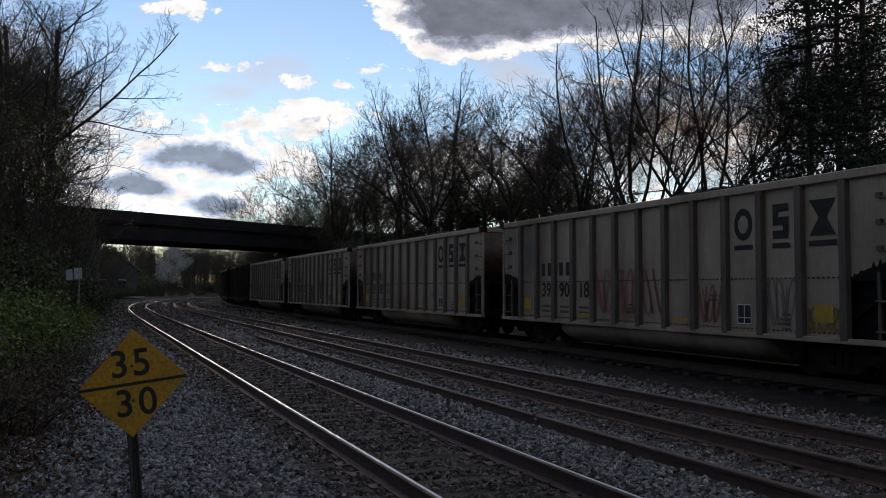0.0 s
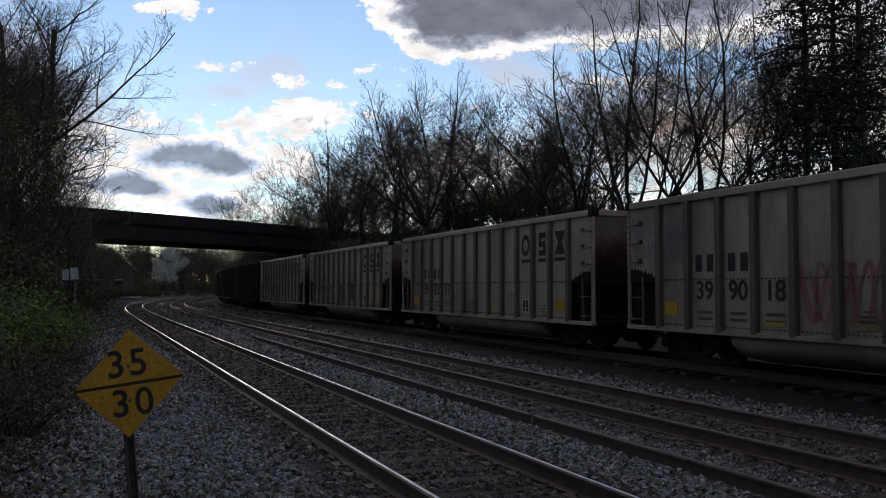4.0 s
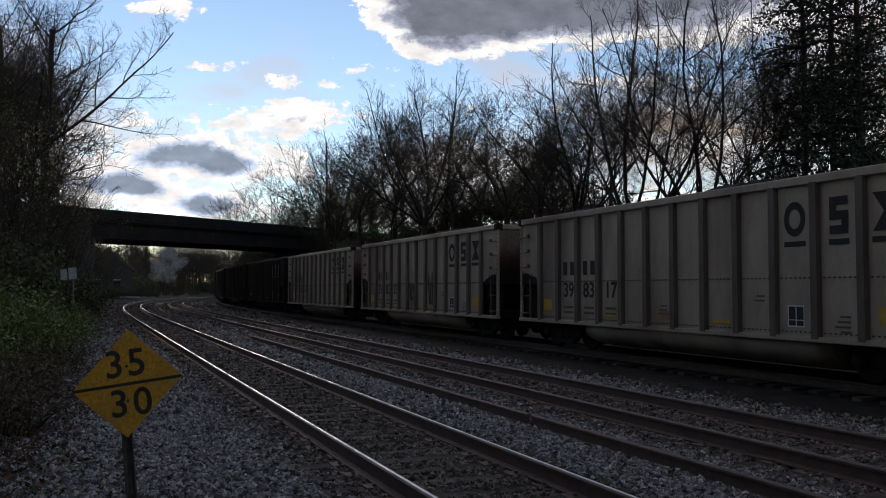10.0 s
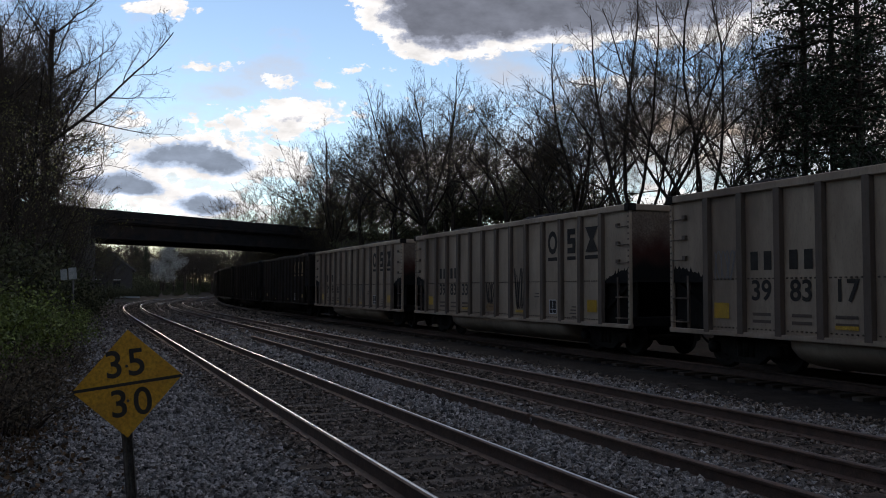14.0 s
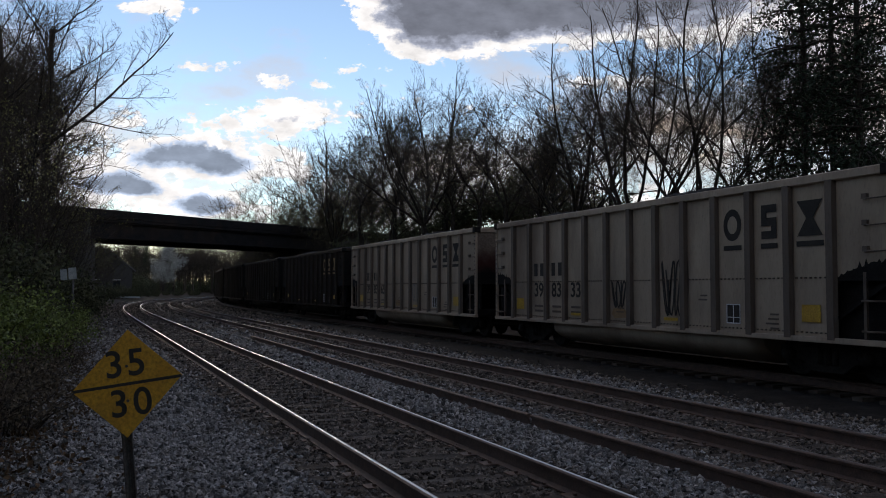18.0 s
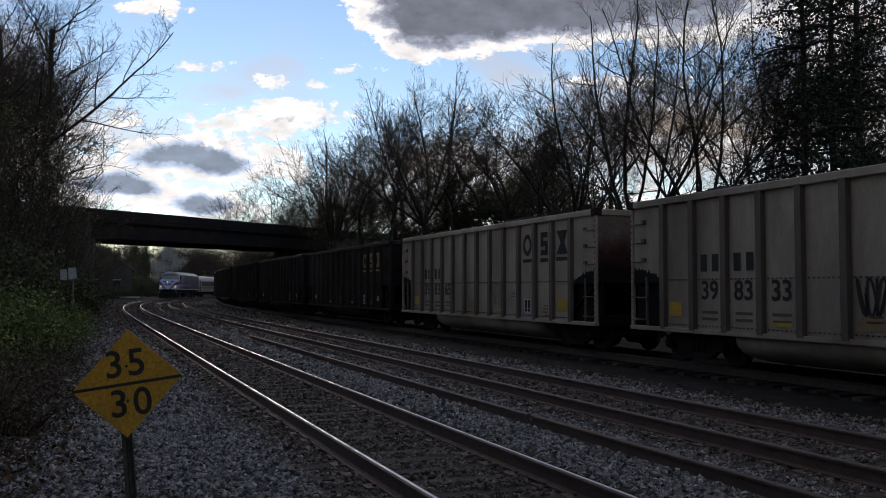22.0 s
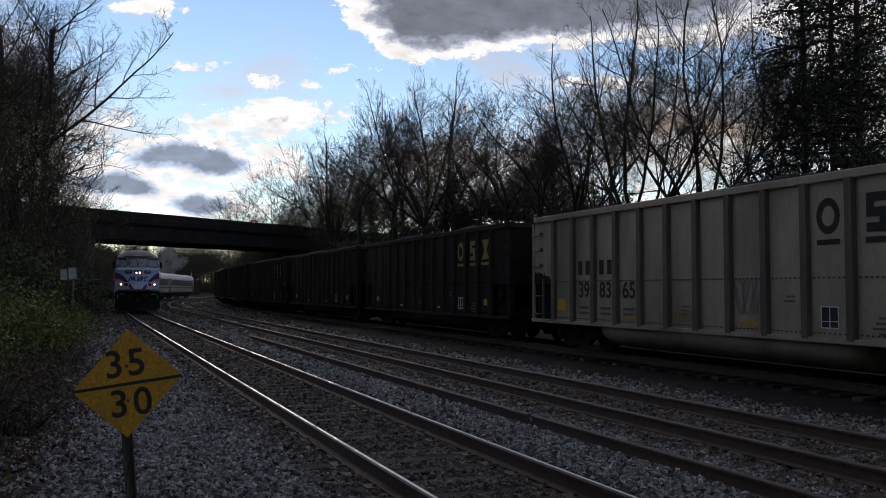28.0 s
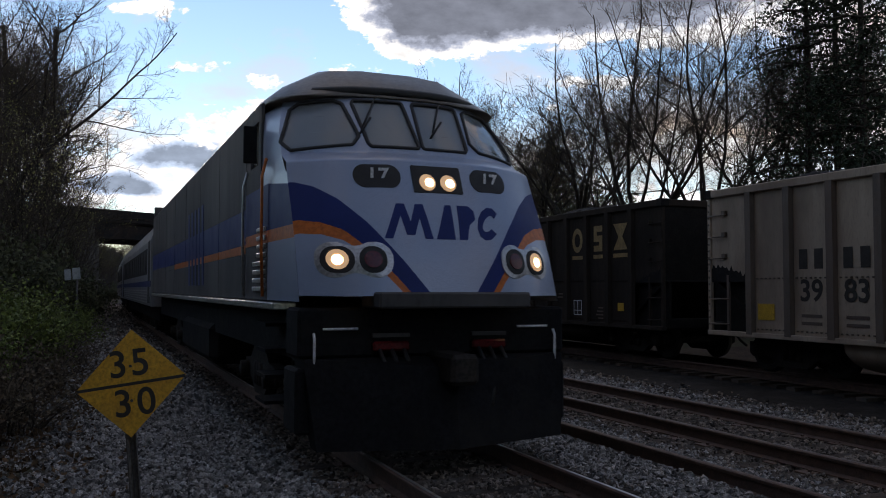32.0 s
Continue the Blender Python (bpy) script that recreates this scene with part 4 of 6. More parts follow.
for n in range(-2, 17):
    dark = n >= 4
    src = DARK if dark else PLAIN
    car = copy_thing(src, Matrix())
    if not dark:
        logo_blocks(car, RIBS, INK)
        markings(car, RIBS, INK, NUMBERS.get(n, ""), CARRIB)
    else:
        if n in (4, 6, 9):
            logo_blocks(car, RIBS, GOLD)
        markings(car, RIBS, CARRIB, "", CARRIB)
    if n == 0:
        scribble(car, RIBS, RIBS[4] - .1, RIBS[7] + .1, 1.1, 2.2, GRAFFITI, 3, .075, 7)
        scribble(car, RIBS, RIBS[8] - .1, RIBS[9] + .15, 1.0, 1.8, GRAFFITI, 4, .06, 3)
        scribble(car, RIBS, RIBS[10] - .1, RIBS[11] + .1, 1.0, 1.9, SCRAWL, 5, .03, 3)
        scribble(car, RIBS, HALF - .15, RIBS[0] + .2, 2.95, 3.45, SCRAWL, 12, .035, 4)
        scribble(car, RIBS, HALF - .15, RIBS[0] + .2, 2.45, 2.85, SCRAWL, 13, .03, 4)
        scribble(car, RIBS, RIBS[0] - .2, RIBS[1] + .2, 2.3, 3.2, SCRAWL, 14, .03, 4)
        scribble(car, RIBS, RIBS[11] - .15, RIBS[12] + .15, .95, 1.35, GOLD, 15, .06, 3)
        car["label"] = "weathered grey coal car with red graffiti, loaded"
    if n == 1:
        scribble(car, RIBS, RIBS[0] - .2, RIBS[1] + .2, 1.9, 2.5, SCRAWL, 6, .03, 3)
    if n == 2:
        scribble(car, RIBS, RIBS[5] - .2, RIBS[6] + .2, 1.25, 1.9, INK, 7, .05, 3)
        scribble(car, RIBS, RIBS[7] - .2, RIBS[8] - .1, 1.1, 2.35, INK, 8, .05, 4)
        car["label"] = "weathered grey coal car with dark graffiti, loaded"
    if n == 3:
        scribble(car, RIBS, RIBS[7] - .1, RIBS[8] + .1, 1.2, 1.9, SCRAWL, 9, .03, 3)
        car["label"] = "pale grey coal car heaped with coal"
    CARS.append((n, car))
for src in (PLAIN, DARK):
    for o in (*src.children_recursive, src):
        bpy.data.objects.remove(o)
# ---------------------------------------------------------------- passenger locomotive
# local frame: the nose looks along -y, the lamp face is at y = 0
NOSE = 1.47


def nose_y(x, z):
    """How far back the nose stands at that width and height."""
    yf = float(np.interp(z, (1.5, 2.0, 2.4, 2.8, 3.06, 3.18, 3.9, 4.1), (-.5, -.36, -.2, .0, .12, .42, 1.02, 1.25)))
    w = nose_w(z)
    t = min(1, abs(x) / w)
    return yf + float(np.interp(z, (1.5, 3.0, 4.1), (.5, .62, .62))) * t ** 2.6


def nose_w(z):
    return float(np.interp(z, (1.5, 3.0, 3.5, 3.9, 4.1), (NOSE, NOSE, 1.43, 1.32, 1.2)))


def on_nose(x, z, out=0.0):
    y = nose_y(x, z)
    g = .01
    nx, nz = (nose_y(x + g, z) - nose_y(x - g, z)) / (2 * g), (nose_y(x, z + g) - nose_y(x, z - g)) / (2 * g)
    nn = Vector((nx, -1, nz)).normalized()
    return Vector((x, y, z)) + nn * out


PANES = [[(-1.36, 3.10), (-.76, 3.15), (-.67, 3.26), (-.75, 3.70), (-.83, 3.75), (-1.18, 3.73), (-1.28, 3.65), (-1.44, 3.22)],
         [(-.56, 3.13), (-.04, 3.13), (-.02, 3.16), (-.06, 3.72), (-.08, 3.75), (-.62, 3.75), (-.65, 3.71), (-.59, 3.17)]]
PANES = [[(x, z + .12) for x, z in q] for q in PANES]
PANES += [[(-x, z) for x, z in q][::-1] for q in PANES]


def inside(q, x, z):
    c = False
    for (x0, z0), (x1, z1) in zip(q, q[1:] + q[:1]):
        if (z0 > z) != (z1 > z) and x < (x1 - x0) * (z - z0) / (z1 - z0) + x0:
            c = not c
    return c


def stripe_top(x):
    """Upper edge of the blue stripe by distance from the middle of the nose."""
    return float(np.interp(abs(x), (0, .2, .5, .8, 1.05, 1.25, 1.42, 1.52), (1.4, 1.58, 1.98, 2.36, 2.62, 2.76, 2.82, 2.82)))


def shell(pts, out):
    """A thin plate that follows the nose, with that outline."""
    n = len(pts)
    cx, cz = sum(p[0] for p in pts) / n, sum(p[1] for p in pts) / n
    fine = []
    for (x0, z0), (x1, z1) in zip(pts, pts[1:] + pts[:1]):
        k = 1 if n > 12 else 5
        fine += [(x0 + (x1 - x0) * j / k, z0 + (z1 - z0) * j / k) for j in range(k)]
    rings = [[on_nose(x, z, -.02) for x, z in fine]] + [[on_nose(cx + (x - cx) * t, cz + (z - cz) * t, out) for x, z in fine] for t in (1, .75, .5, .25, .02)]
    m = Mesh().loft(rings, smooth=False, caps=False)
    m.add(rings[-1], [tuple(range(len(fine)))])
    return m


def disc(x, z, r, out):
    return shell([(x + r * math.cos(a), z + r * math.sin(a)) for a in np.linspace(0, 2 * math.pi, 21)[:-1]], out)


def loco():
    lo = thing("locomotive", "pale grey passenger locomotive with blue and orange stripes", "locomotive")
    xs = np.linspace(-1, 1, 121)
    bins = {k: Mesh() for k in "sbol"}
    # below the windshield: zones between the stripes' edges
    def edges(x):
        a = stripe_top(x)
        bl = float(np.interp(abs(x), (.2, .6, 1.0, 1.3, 1.52), (.25, .27, .31, .4, .44)))
        og = float(np.interp(abs(x), (.2, .6, 1.0, 1.52), (.09, .1, .11, .15)))
        return [min(max(z, 1.62), 3.0) for z in (1.62, a - bl - og, a - bl, a, 3.0)]
    for k, rows, i in (("l", 8, 0), ("o", 3, 1), ("b", 8, 2), ("s", 24, 3)):
        for t0, t1 in zip(xs[:-1], xs[1:]):
            e0, e1 = edges(t0 * NOSE), edges(t1 * NOSE)
            if e0[i + 1] - e0[i] + e1[i + 1] - e1[i] < .002:
                continue
            for r in range(rows):
                z = [e[i] + (e[i + 1] - e[i]) * q / rows for e, q in ((e0, r), (e1, r), (e1, r + 1), (e0, r + 1))]
                bins[k].add([on_nose(t * NOSE, zz) for t, zz in zip((t0, t1, t1, t0), z)], [(0, 1, 2, 3)], True)
    # the windshield band, with its openings
    zs = np.linspace(3.0, 4.1, 61)
    P = [[tuple(on_nose(t * nose_w(z), z)) for t in xs] for z in zs]
    for i in range(60):
        for j in range(120):
            zc, xc = (zs[i] + zs[i + 1]) / 2, (xs[j] + xs[j + 1]) / 2 * nose_w((zs[i] + zs[i + 1]) / 2)
            if any(inside(q, xc, zc) for q in PANES):
                continue
            bins["s"].add([P[i][j], P[i][j + 1], P[i + 1][j + 1], P[i + 1][j]], [(0, 1, 2, 3)], True)
    for k, nm, mt, lb in (("s", "nose_shell", LSILVER, "pale blue-grey painted nose"), ("b", "blue_stripe", LBLUE, "deep blue swoosh"), ("o", "orange_stripe", LORANGE, "orange swoosh"),
                          ("l", "lower_nose", LSILVER, "pale lower nose corner")):
        me = bins[k].data(nm, mt)
        bm = bmesh.new()
        bm.from_mesh(me)
        bmesh.ops.remove_doubles(bm, verts=bm.verts, dist=1e-5)
        bm.to_mesh(me)
        bm.free()
        if k in "bol":
            for sd in (-1, 1):
                half = me.copy()
                bm = bmesh.new()
                bm.from_mesh(half)
                bmesh.ops.delete(bm, geom=[f for f in bm.faces if f.calc_center_median().x * sd < 0], context="FACES")
                bm.to_mesh(half)
                bm.free()
                part(nm, half, mt, lo, lb)
        else:
            part(nm, me, mt, lo, lb)
    for q in PANES:
        n = len(q)
        cx, cz = sum(p[0] for p in q) / n, sum(p[1] for p in q) / n
        fine = []
        for (x0, z0), (x1, z1) in zip(q, q[1:] + q[:1]):
            for k in range(4):
                fine.append((x0 + (x1 - x0) * k / 4, z0 + (z1 - z0) * k / 4))
        rings = [[on_nose(cx + (x - cx) * t, cz + (z - cz) * t, -.012) for x, z in fine] for t in (1.02, .7, .35)]
        pane = Mesh().loft(rings, caps=False)
        pane.add(rings[-1], [tuple(range(len(fine)))])
        ob = part("windshield_pane", pane, WINDSHIELD, lo, "curved windshield pane")
        ob.visible_shadow = False
        fr = [on_nose(x, z, .004) for x, z in fine]
        part("window_seal", Mesh().tube(fr + fr[:2], .022, 6, caps=False), RUBBER, ob, "black rubber seal")
    for x0, x1 in ((-.38, -.62), (.42, .2)):
        a, b = on_nose(x0, 3.88, .03), on_nose(x1, 3.46, .03)
        part("wiper", Mesh().tube([a, b], .012, 5).tube([b + Vector((.1, 0, .13)), b + Vector((-.05, 0, -.1))], .014, 5), RUBBER, lo)
    # cab room behind the panes
    part("cab_floor", Mesh().box(-1.4, 1.4, .9, 2.8, 2.95, 3.0), CABIN, lo)
    part("cab_back", Mesh().box(-1.4, 1.4, 2.8, 2.85, 2.0, 4.0), CABIN, lo)
    part("desk", Mesh().box(-1.2, 1.2, 1.2, 1.5, 3.0, 3.2, .03), LDARK, lo)
    # body sides
    for side in (-1, 1):
        def wall(y0, y1, z0, z1, mt, nm, lb="", out=0.0):
            a, b = sorted((side * (1.48), side * (1.52 + out)))
            return part(nm, Mesh().box(a, b, y0, y1, z0, z1), mt, lo, lb)
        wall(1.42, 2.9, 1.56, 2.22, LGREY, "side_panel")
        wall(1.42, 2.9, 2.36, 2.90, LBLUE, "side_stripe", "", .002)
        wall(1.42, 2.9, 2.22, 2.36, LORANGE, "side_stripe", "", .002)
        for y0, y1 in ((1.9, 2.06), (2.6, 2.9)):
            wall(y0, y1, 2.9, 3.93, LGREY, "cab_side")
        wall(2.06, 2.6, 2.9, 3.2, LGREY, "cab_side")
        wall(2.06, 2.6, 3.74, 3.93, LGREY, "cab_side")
        wall(2.07, 2.59, 3.2, 3.74, DARKGLASS, "side_window", "dark cab side window", -.02)
        # the sloped corner between windshield and side
        part("corner_pillar", Mesh().add([on_nose(side * nose_w(z), z) for z in (2.9, 3.2, 3.5, 3.8, 4.1)] + [(side * w, 1.92, z) for w, z in ((1.5, 2.9), (1.5, 3.2), (1.5, 3.5), (1.48, 3.8), (1.2, 4.0))],
                                         [(i, i + 1, i + 6, i + 5) for i in range(4)], True), LSILVER, lo)
        part("cab_cheek", Mesh().add([on_nose(side * NOSE, z) for z in (1.56, 2.22)] + [(side * 1.52, 1.44, z) for z in (1.56, 2.22)], [(0, 1, 3, 2)]), LSILVER, lo)
        part("cheek_stripe", Mesh().add([on_nose(side * NOSE, z) for z in (2.22, 2.36)] + [(side * 1.52, 1.44, z) for z in (2.22, 2.36)], [(0, 1, 3, 2)]), LORANGE, lo)
        part("cheek_stripe", Mesh().add([on_nose(side * NOSE, z) for z in (2.36, 2.81)] + [(side * 1.52, 1.44, z) for z in (2.36, 2.90)], [(0, 1, 3, 2)]), LBLUE, lo)
        part("cab_cheek", Mesh().add([on_nose(side * NOSE, z) for z in (2.81, 2.95)] + [(side * 1.52, 1.44, z) for z in (2.90, 2.95)], [(0, 1, 3, 2)]), LSILVER, lo)
        for k in range(7):
            y0, y1 = 2.94 + k * 2.5, 5.40 + k * 2.5
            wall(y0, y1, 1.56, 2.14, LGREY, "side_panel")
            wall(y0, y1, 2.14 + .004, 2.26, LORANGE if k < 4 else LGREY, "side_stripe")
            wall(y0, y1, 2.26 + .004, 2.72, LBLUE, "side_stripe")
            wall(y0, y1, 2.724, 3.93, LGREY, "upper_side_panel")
        # side emblem as slanted blue blocks
        for k in range(5):
            y = 7.2 + k * .55
            a, b = sorted((side * 1.525, side * 1.53))
            part("side_emblem_block", Mesh().prism([(y, 1.75), (y + .25, 1.75), (y + .45, 3.2), (y + .2, 3.2)], 0, a, b), LBLUE, lo)
        # louvres by the cab
        for k in range(8):
            z = 1.66 + k * .1
            a, b = sorted((side * 1.52, side * 1.55))
            part("louvre", Mesh().box(a, b, 1.5, 2.25 if k < 4 else 2.0, z, z + .055, .01), LSTEEL, lo, "bright steel louvre")
        # handrails
        for y in (1.5, 2.78):
            part("handrail", Mesh().tube([(side * 1.56, y, 1.6), (side * 1.58, y, 2.2), (side * 1.58, y, 3.0), (side * 1.53, y, 3.2)], .018, 6), LSTEEL if y > 2 else LORANGE, lo)
        part("walkway_edge", Mesh().box(*sorted((side * 1.3, side * 1.56)), .9, 20.2, 1.46, 1.54, .01), LSTEEL, lo, "worn steel skirt edge")
        for k in range(4):
            part("step", Mesh().box(*sorted((side * 1.1, side * 1.5)), 1.6, 2.2, .35 + k * .3, .39 + k * .3), LDARK, lo)
        part("mirror", Mesh().box(*sorted((side * 1.56, side * 1.72)), 1.95, 1.99, 3.2, 3.65, .01), LDARK, lo)
    # roof
    rings = []
    prof = [(-1.5, 3.82), (-1.46, 3.95), (-1.2, 4.2), (-.74, 4.48), (-.35, 4.53), (.35, 4.53), (.74, 4.48), (1.2, 4.2), (1.46, 3.95), (1.5, 3.82)]
    for y, k, h in ((1.0, .76, .0), (1.1, .82, .12), (1.3, .9, .38), (1.75, .97, .82), (2.25, 1, 1), (3.2, 1, 1), (8, 1, .98), (20.3, 1, .98)):
        rings.append([(x * k, y + .25 * (abs(x) / 1.5) ** 2 * (1 - h), 3.90 + (z - 3.82) * h * .87 + (.02 if h < .2 else 0)) for x, z in prof])
    part("roof", Mesh().loft(rings, smooth=True), LROOF, lo, "weathered brown-grey roof")
    part("visor", Mesh().tube([on_nose(x, 3.98, .035) for x in np.linspace(-1.2, 1.2, 21)], .055, 6), RUBBER, lo, "dark visor over the windshield")
    part("rear_wall", Mesh().box(-1.5, 1.5, 20.3, 20.4, 1.5, 4.3), LGREY, lo)
    part("horn", Mesh().tube([(-.9, 8.6, 4.3), (-.9, 8.4, 4.48), (-.9, 8.1, 4.5)], [.03, .04, .07], 8), LDARK, lo)
    for y in (9, 11.5, 14):
        part("roof_fan", Mesh().tube([(0, y, 4.5), (0, y, 4.66)], .62, 20, smooth=False), LROOF, lo, "round roof fan housing")
    part("exhaust", Mesh().box(-.35, .35, 5.2, 6.6, 4.5, 4.7, .04), LDARK, lo)
    # front fittings
    def patch(x0, x1, z0, z1, out, nm, mt, lb="", rim=0.0, parent=lo):
        pts, n = [], 24
        hw, hh = (x1 - x0) / 2, (z1 - z0) / 2
        r = min(hw, hh) * rim if rim else .01
        for k in range(n):
            a = 2 * math.pi * (k + .5) / n
            c, s = math.cos(a), math.sin(a)
            pts.append(((x0 + x1) / 2 + math.copysign(hw - r, c) + r * c, (z0 + z1) / 2 + math.copysign(hh - r, s) + r * s))
        return part(nm, shell(pts, out), mt, parent, lb)
    for s in (-1, 1):
        b = patch(s * .64 - .24, s * .64 + .24, 2.74, 3.0, .008, "number_board", RUBBER, "black number board", .95)
        x, z = s * .64, 2.86
        words("17", .23, WHITE, "number", b, Matrix.Translation(on_nose(x, z, .012)) @ Matrix.Rotation(math.atan2(nose_y(x + .1, z) - nose_y(x - .1, z), .2), 4, "Z") @ Matrix.Rotation(radians(90), 4, "X"), .002)
    hl = patch(-.28, .28, 2.70, 3.0, .012, "headlight_box", RUBBER, "black headlight surround", .1)
    for s in (-1, 1):
        part("headlight", disc(s * .118, 2.81, .09, .022), LAMPLENS, hl, "lit headlight lens")
        part("bulb", disc(s * .118 + .02, 2.805, .05, .026), LAMP, hl, "glowing bulb")
    for s in (-1, 1):
        h = patch(min(s * .60, s * 1.32), max(s * .60, s * 1.32), 1.80, 2.16, .01, "lamp_housing", LSTEEL, "steel lamp housing", .9)
        patch(min(s * .96, s * 1.27), max(s * .96, s * 1.27), 1.845, 2.115, .014, "lamp_recess", RUBBER, "", .95, h)
        patch(min(s * .66, s * .92), max(s * .66, s * .92), 1.845, 2.115, .014, "lamp_recess", RUBBER, "", .95, h)
        part("ditch_light", disc(s * 1.115, 1.98, .10, .024), LAMPLENS, h, "lit ditch light lens")
        part("bulb", disc(s * 1.115, 1.975, .052, .028), LAMPDIM, h, "glowing bulb")
        part("marker_light", disc(s * .79, 1.98, .085, .024), REDP, h, "dark red marker lens")
    # emblem on the nose: a leaning zigzag, a wedge, a block and an open arc, all blue
    def blade(m, x0, z0, x1, z1, w):
        k = shell([(x0, z0), (x0 + w, z0), (x1 + w, z1), (x1, z1)], .005)
        m.add(k.v, k.f)
    zz = Mesh()
    for q in ((-.66, 2.2, -.50, 2.57), (-.50, 2.57, -.43, 2.24), (-.43, 2.24, -.30, 2.57), (-.30, 2.57, -.24, 2.2)):
        blade(zz, *q, .085)
    part("emblem_zigzag", zz, LBLUE, lo, "slanted blue zigzag", clean=False)
    part("emblem_wedge", shell([(-.12, 2.2), (.09, 2.2), (.10, 2.57), (.03, 2.57)], .005), LBLUE, lo, "blue wedge")
    part("emblem_square", shell([(.14, 2.2), (.23, 2.2), (.28, 2.36), (.36, 2.42), (.36, 2.52), (.30, 2.57), (.17, 2.57)], .005), LBLUE, lo, "blue block")
    arc = Mesh()
    for k in range(9):
        a0, a1 = .7 + k * .55, .7 + (k + 1) * .55
        pts = [(.52 + r * .14 * math.cos(a) + .05 * math.sin(a), 2.385 + r * .185 * math.sin(a)) for a, r in ((a0, 1), (a1, 1), (a1, .5), (a0, .5))]
        g = shell(pts, .005)
        arc.add(g.v, g.f)
    part("emblem_arc", arc, LBLUE, lo, "open blue arc", clean=False)
    part("anticlimber", Mesh().box(-.82, .82, -.56, .05, 1.5, 1.66, .02), LGREY, lo, "grey ribbed anticlimber plate")
    part("buffer_beam", Mesh().box(-1.5, 1.5, -.06, .5, 1.0, 1.5, .03), LDARK, lo)
    part("pilot", Mesh().add([(-1.45, -.1, 1.0), (1.45, -.1, 1.0), (1.45, .35, 1.0), (-1.45, .35, 1.0), (-1.35, -.25, .12), (0, -.62, .12), (1.35, -.25, .12), (1.35, .0, .12), (-1.35, .0, .12), (0, -.45, .9)],
                             [(0, 4, 5, 9), (0, 9, 1), (9, 5, 6, 1), (1, 6, 7, 2), (0, 3, 8, 4), (4, 8, 7, 6, 5), (2, 7, 8, 3)]), LDARK, lo, "black plough pilot")
    part("coupler", Mesh().box(-.15, .15, -.75, .1, .75, 1.05, .04), TRUCK, lo)
    for s in (-1, 1):
        part("grab_bar", Mesh().tube([(s * 1.35, -.08, .95), (s * 1.35, -.12, .9), (s * 1.35, -.12, 1.2), (s * 1.35, -.08, 1.25)], .014, 6), WHITE, lo, "white grab bar")
        part("grab_bar", Mesh().tube([(s * 1.26, -.1, 1.29), (s * .9, -.1, 1.29)], .014, 6), WHITE, lo, "white grab bar")
        box = part("hose_box", Mesh().box(s * .55 - .2, s * .55 + .2, -.14, -.04, 1.06, 1.16, .02), REDP, lo, "dull red hose connector box")
        for k in range(3):
            x = s * .55 + (k - 1) * .13
            part("jumper_hose", Mesh().tube([(x, -.12, 1.08), (x + .03, -.24, .92), (x - .02, -.3, .72 - .05 * k), (x + .02, -.2, .58)], .024, 6), RUBBER, box)
            part("hose_end", Mesh().tube([(x + .02, -.2, .58), (x + .03, -.26, .5)], .035, 6), TRUCK, box, "worn steel hose coupling")
        part("step_light", Mesh().box(min(s * .35, s * .75), max(s * .35, s * .75), -.12, -.07, 1.2, 1.24), LGREY, lo)
        part("hose", Mesh().tube([(s * .5, -.1, 1.0), (s * .52, -.3, .8), (s * .45, -.4, .5)], .03, 6), RUBBER, lo)
        part("corner_step", Mesh().box(min(s * 1.0, s * 1.52), max(s * 1.0, s * 1.52), -.05, .5, .25, .9, .03), LDARK, lo)
    part("underframe", Mesh().box(-1.25, 1.25, .5, 20.2, .9, 1.5), LDARK, lo)
    part("fuel_tank", Mesh().box(-1.35, 1.35, 7.6, 12.6, .3, 1.1, .15), LDARK, lo)
    for y in (4.2, 16.2):
        truck_frame(lo, y)
        for a in (-1.35, 1.35):
            part("wheelset", WHEEL, TRUCK, lo, "worn steel wheelset", pose(0, y + a, .46))
    return lo


LOCO = loco()


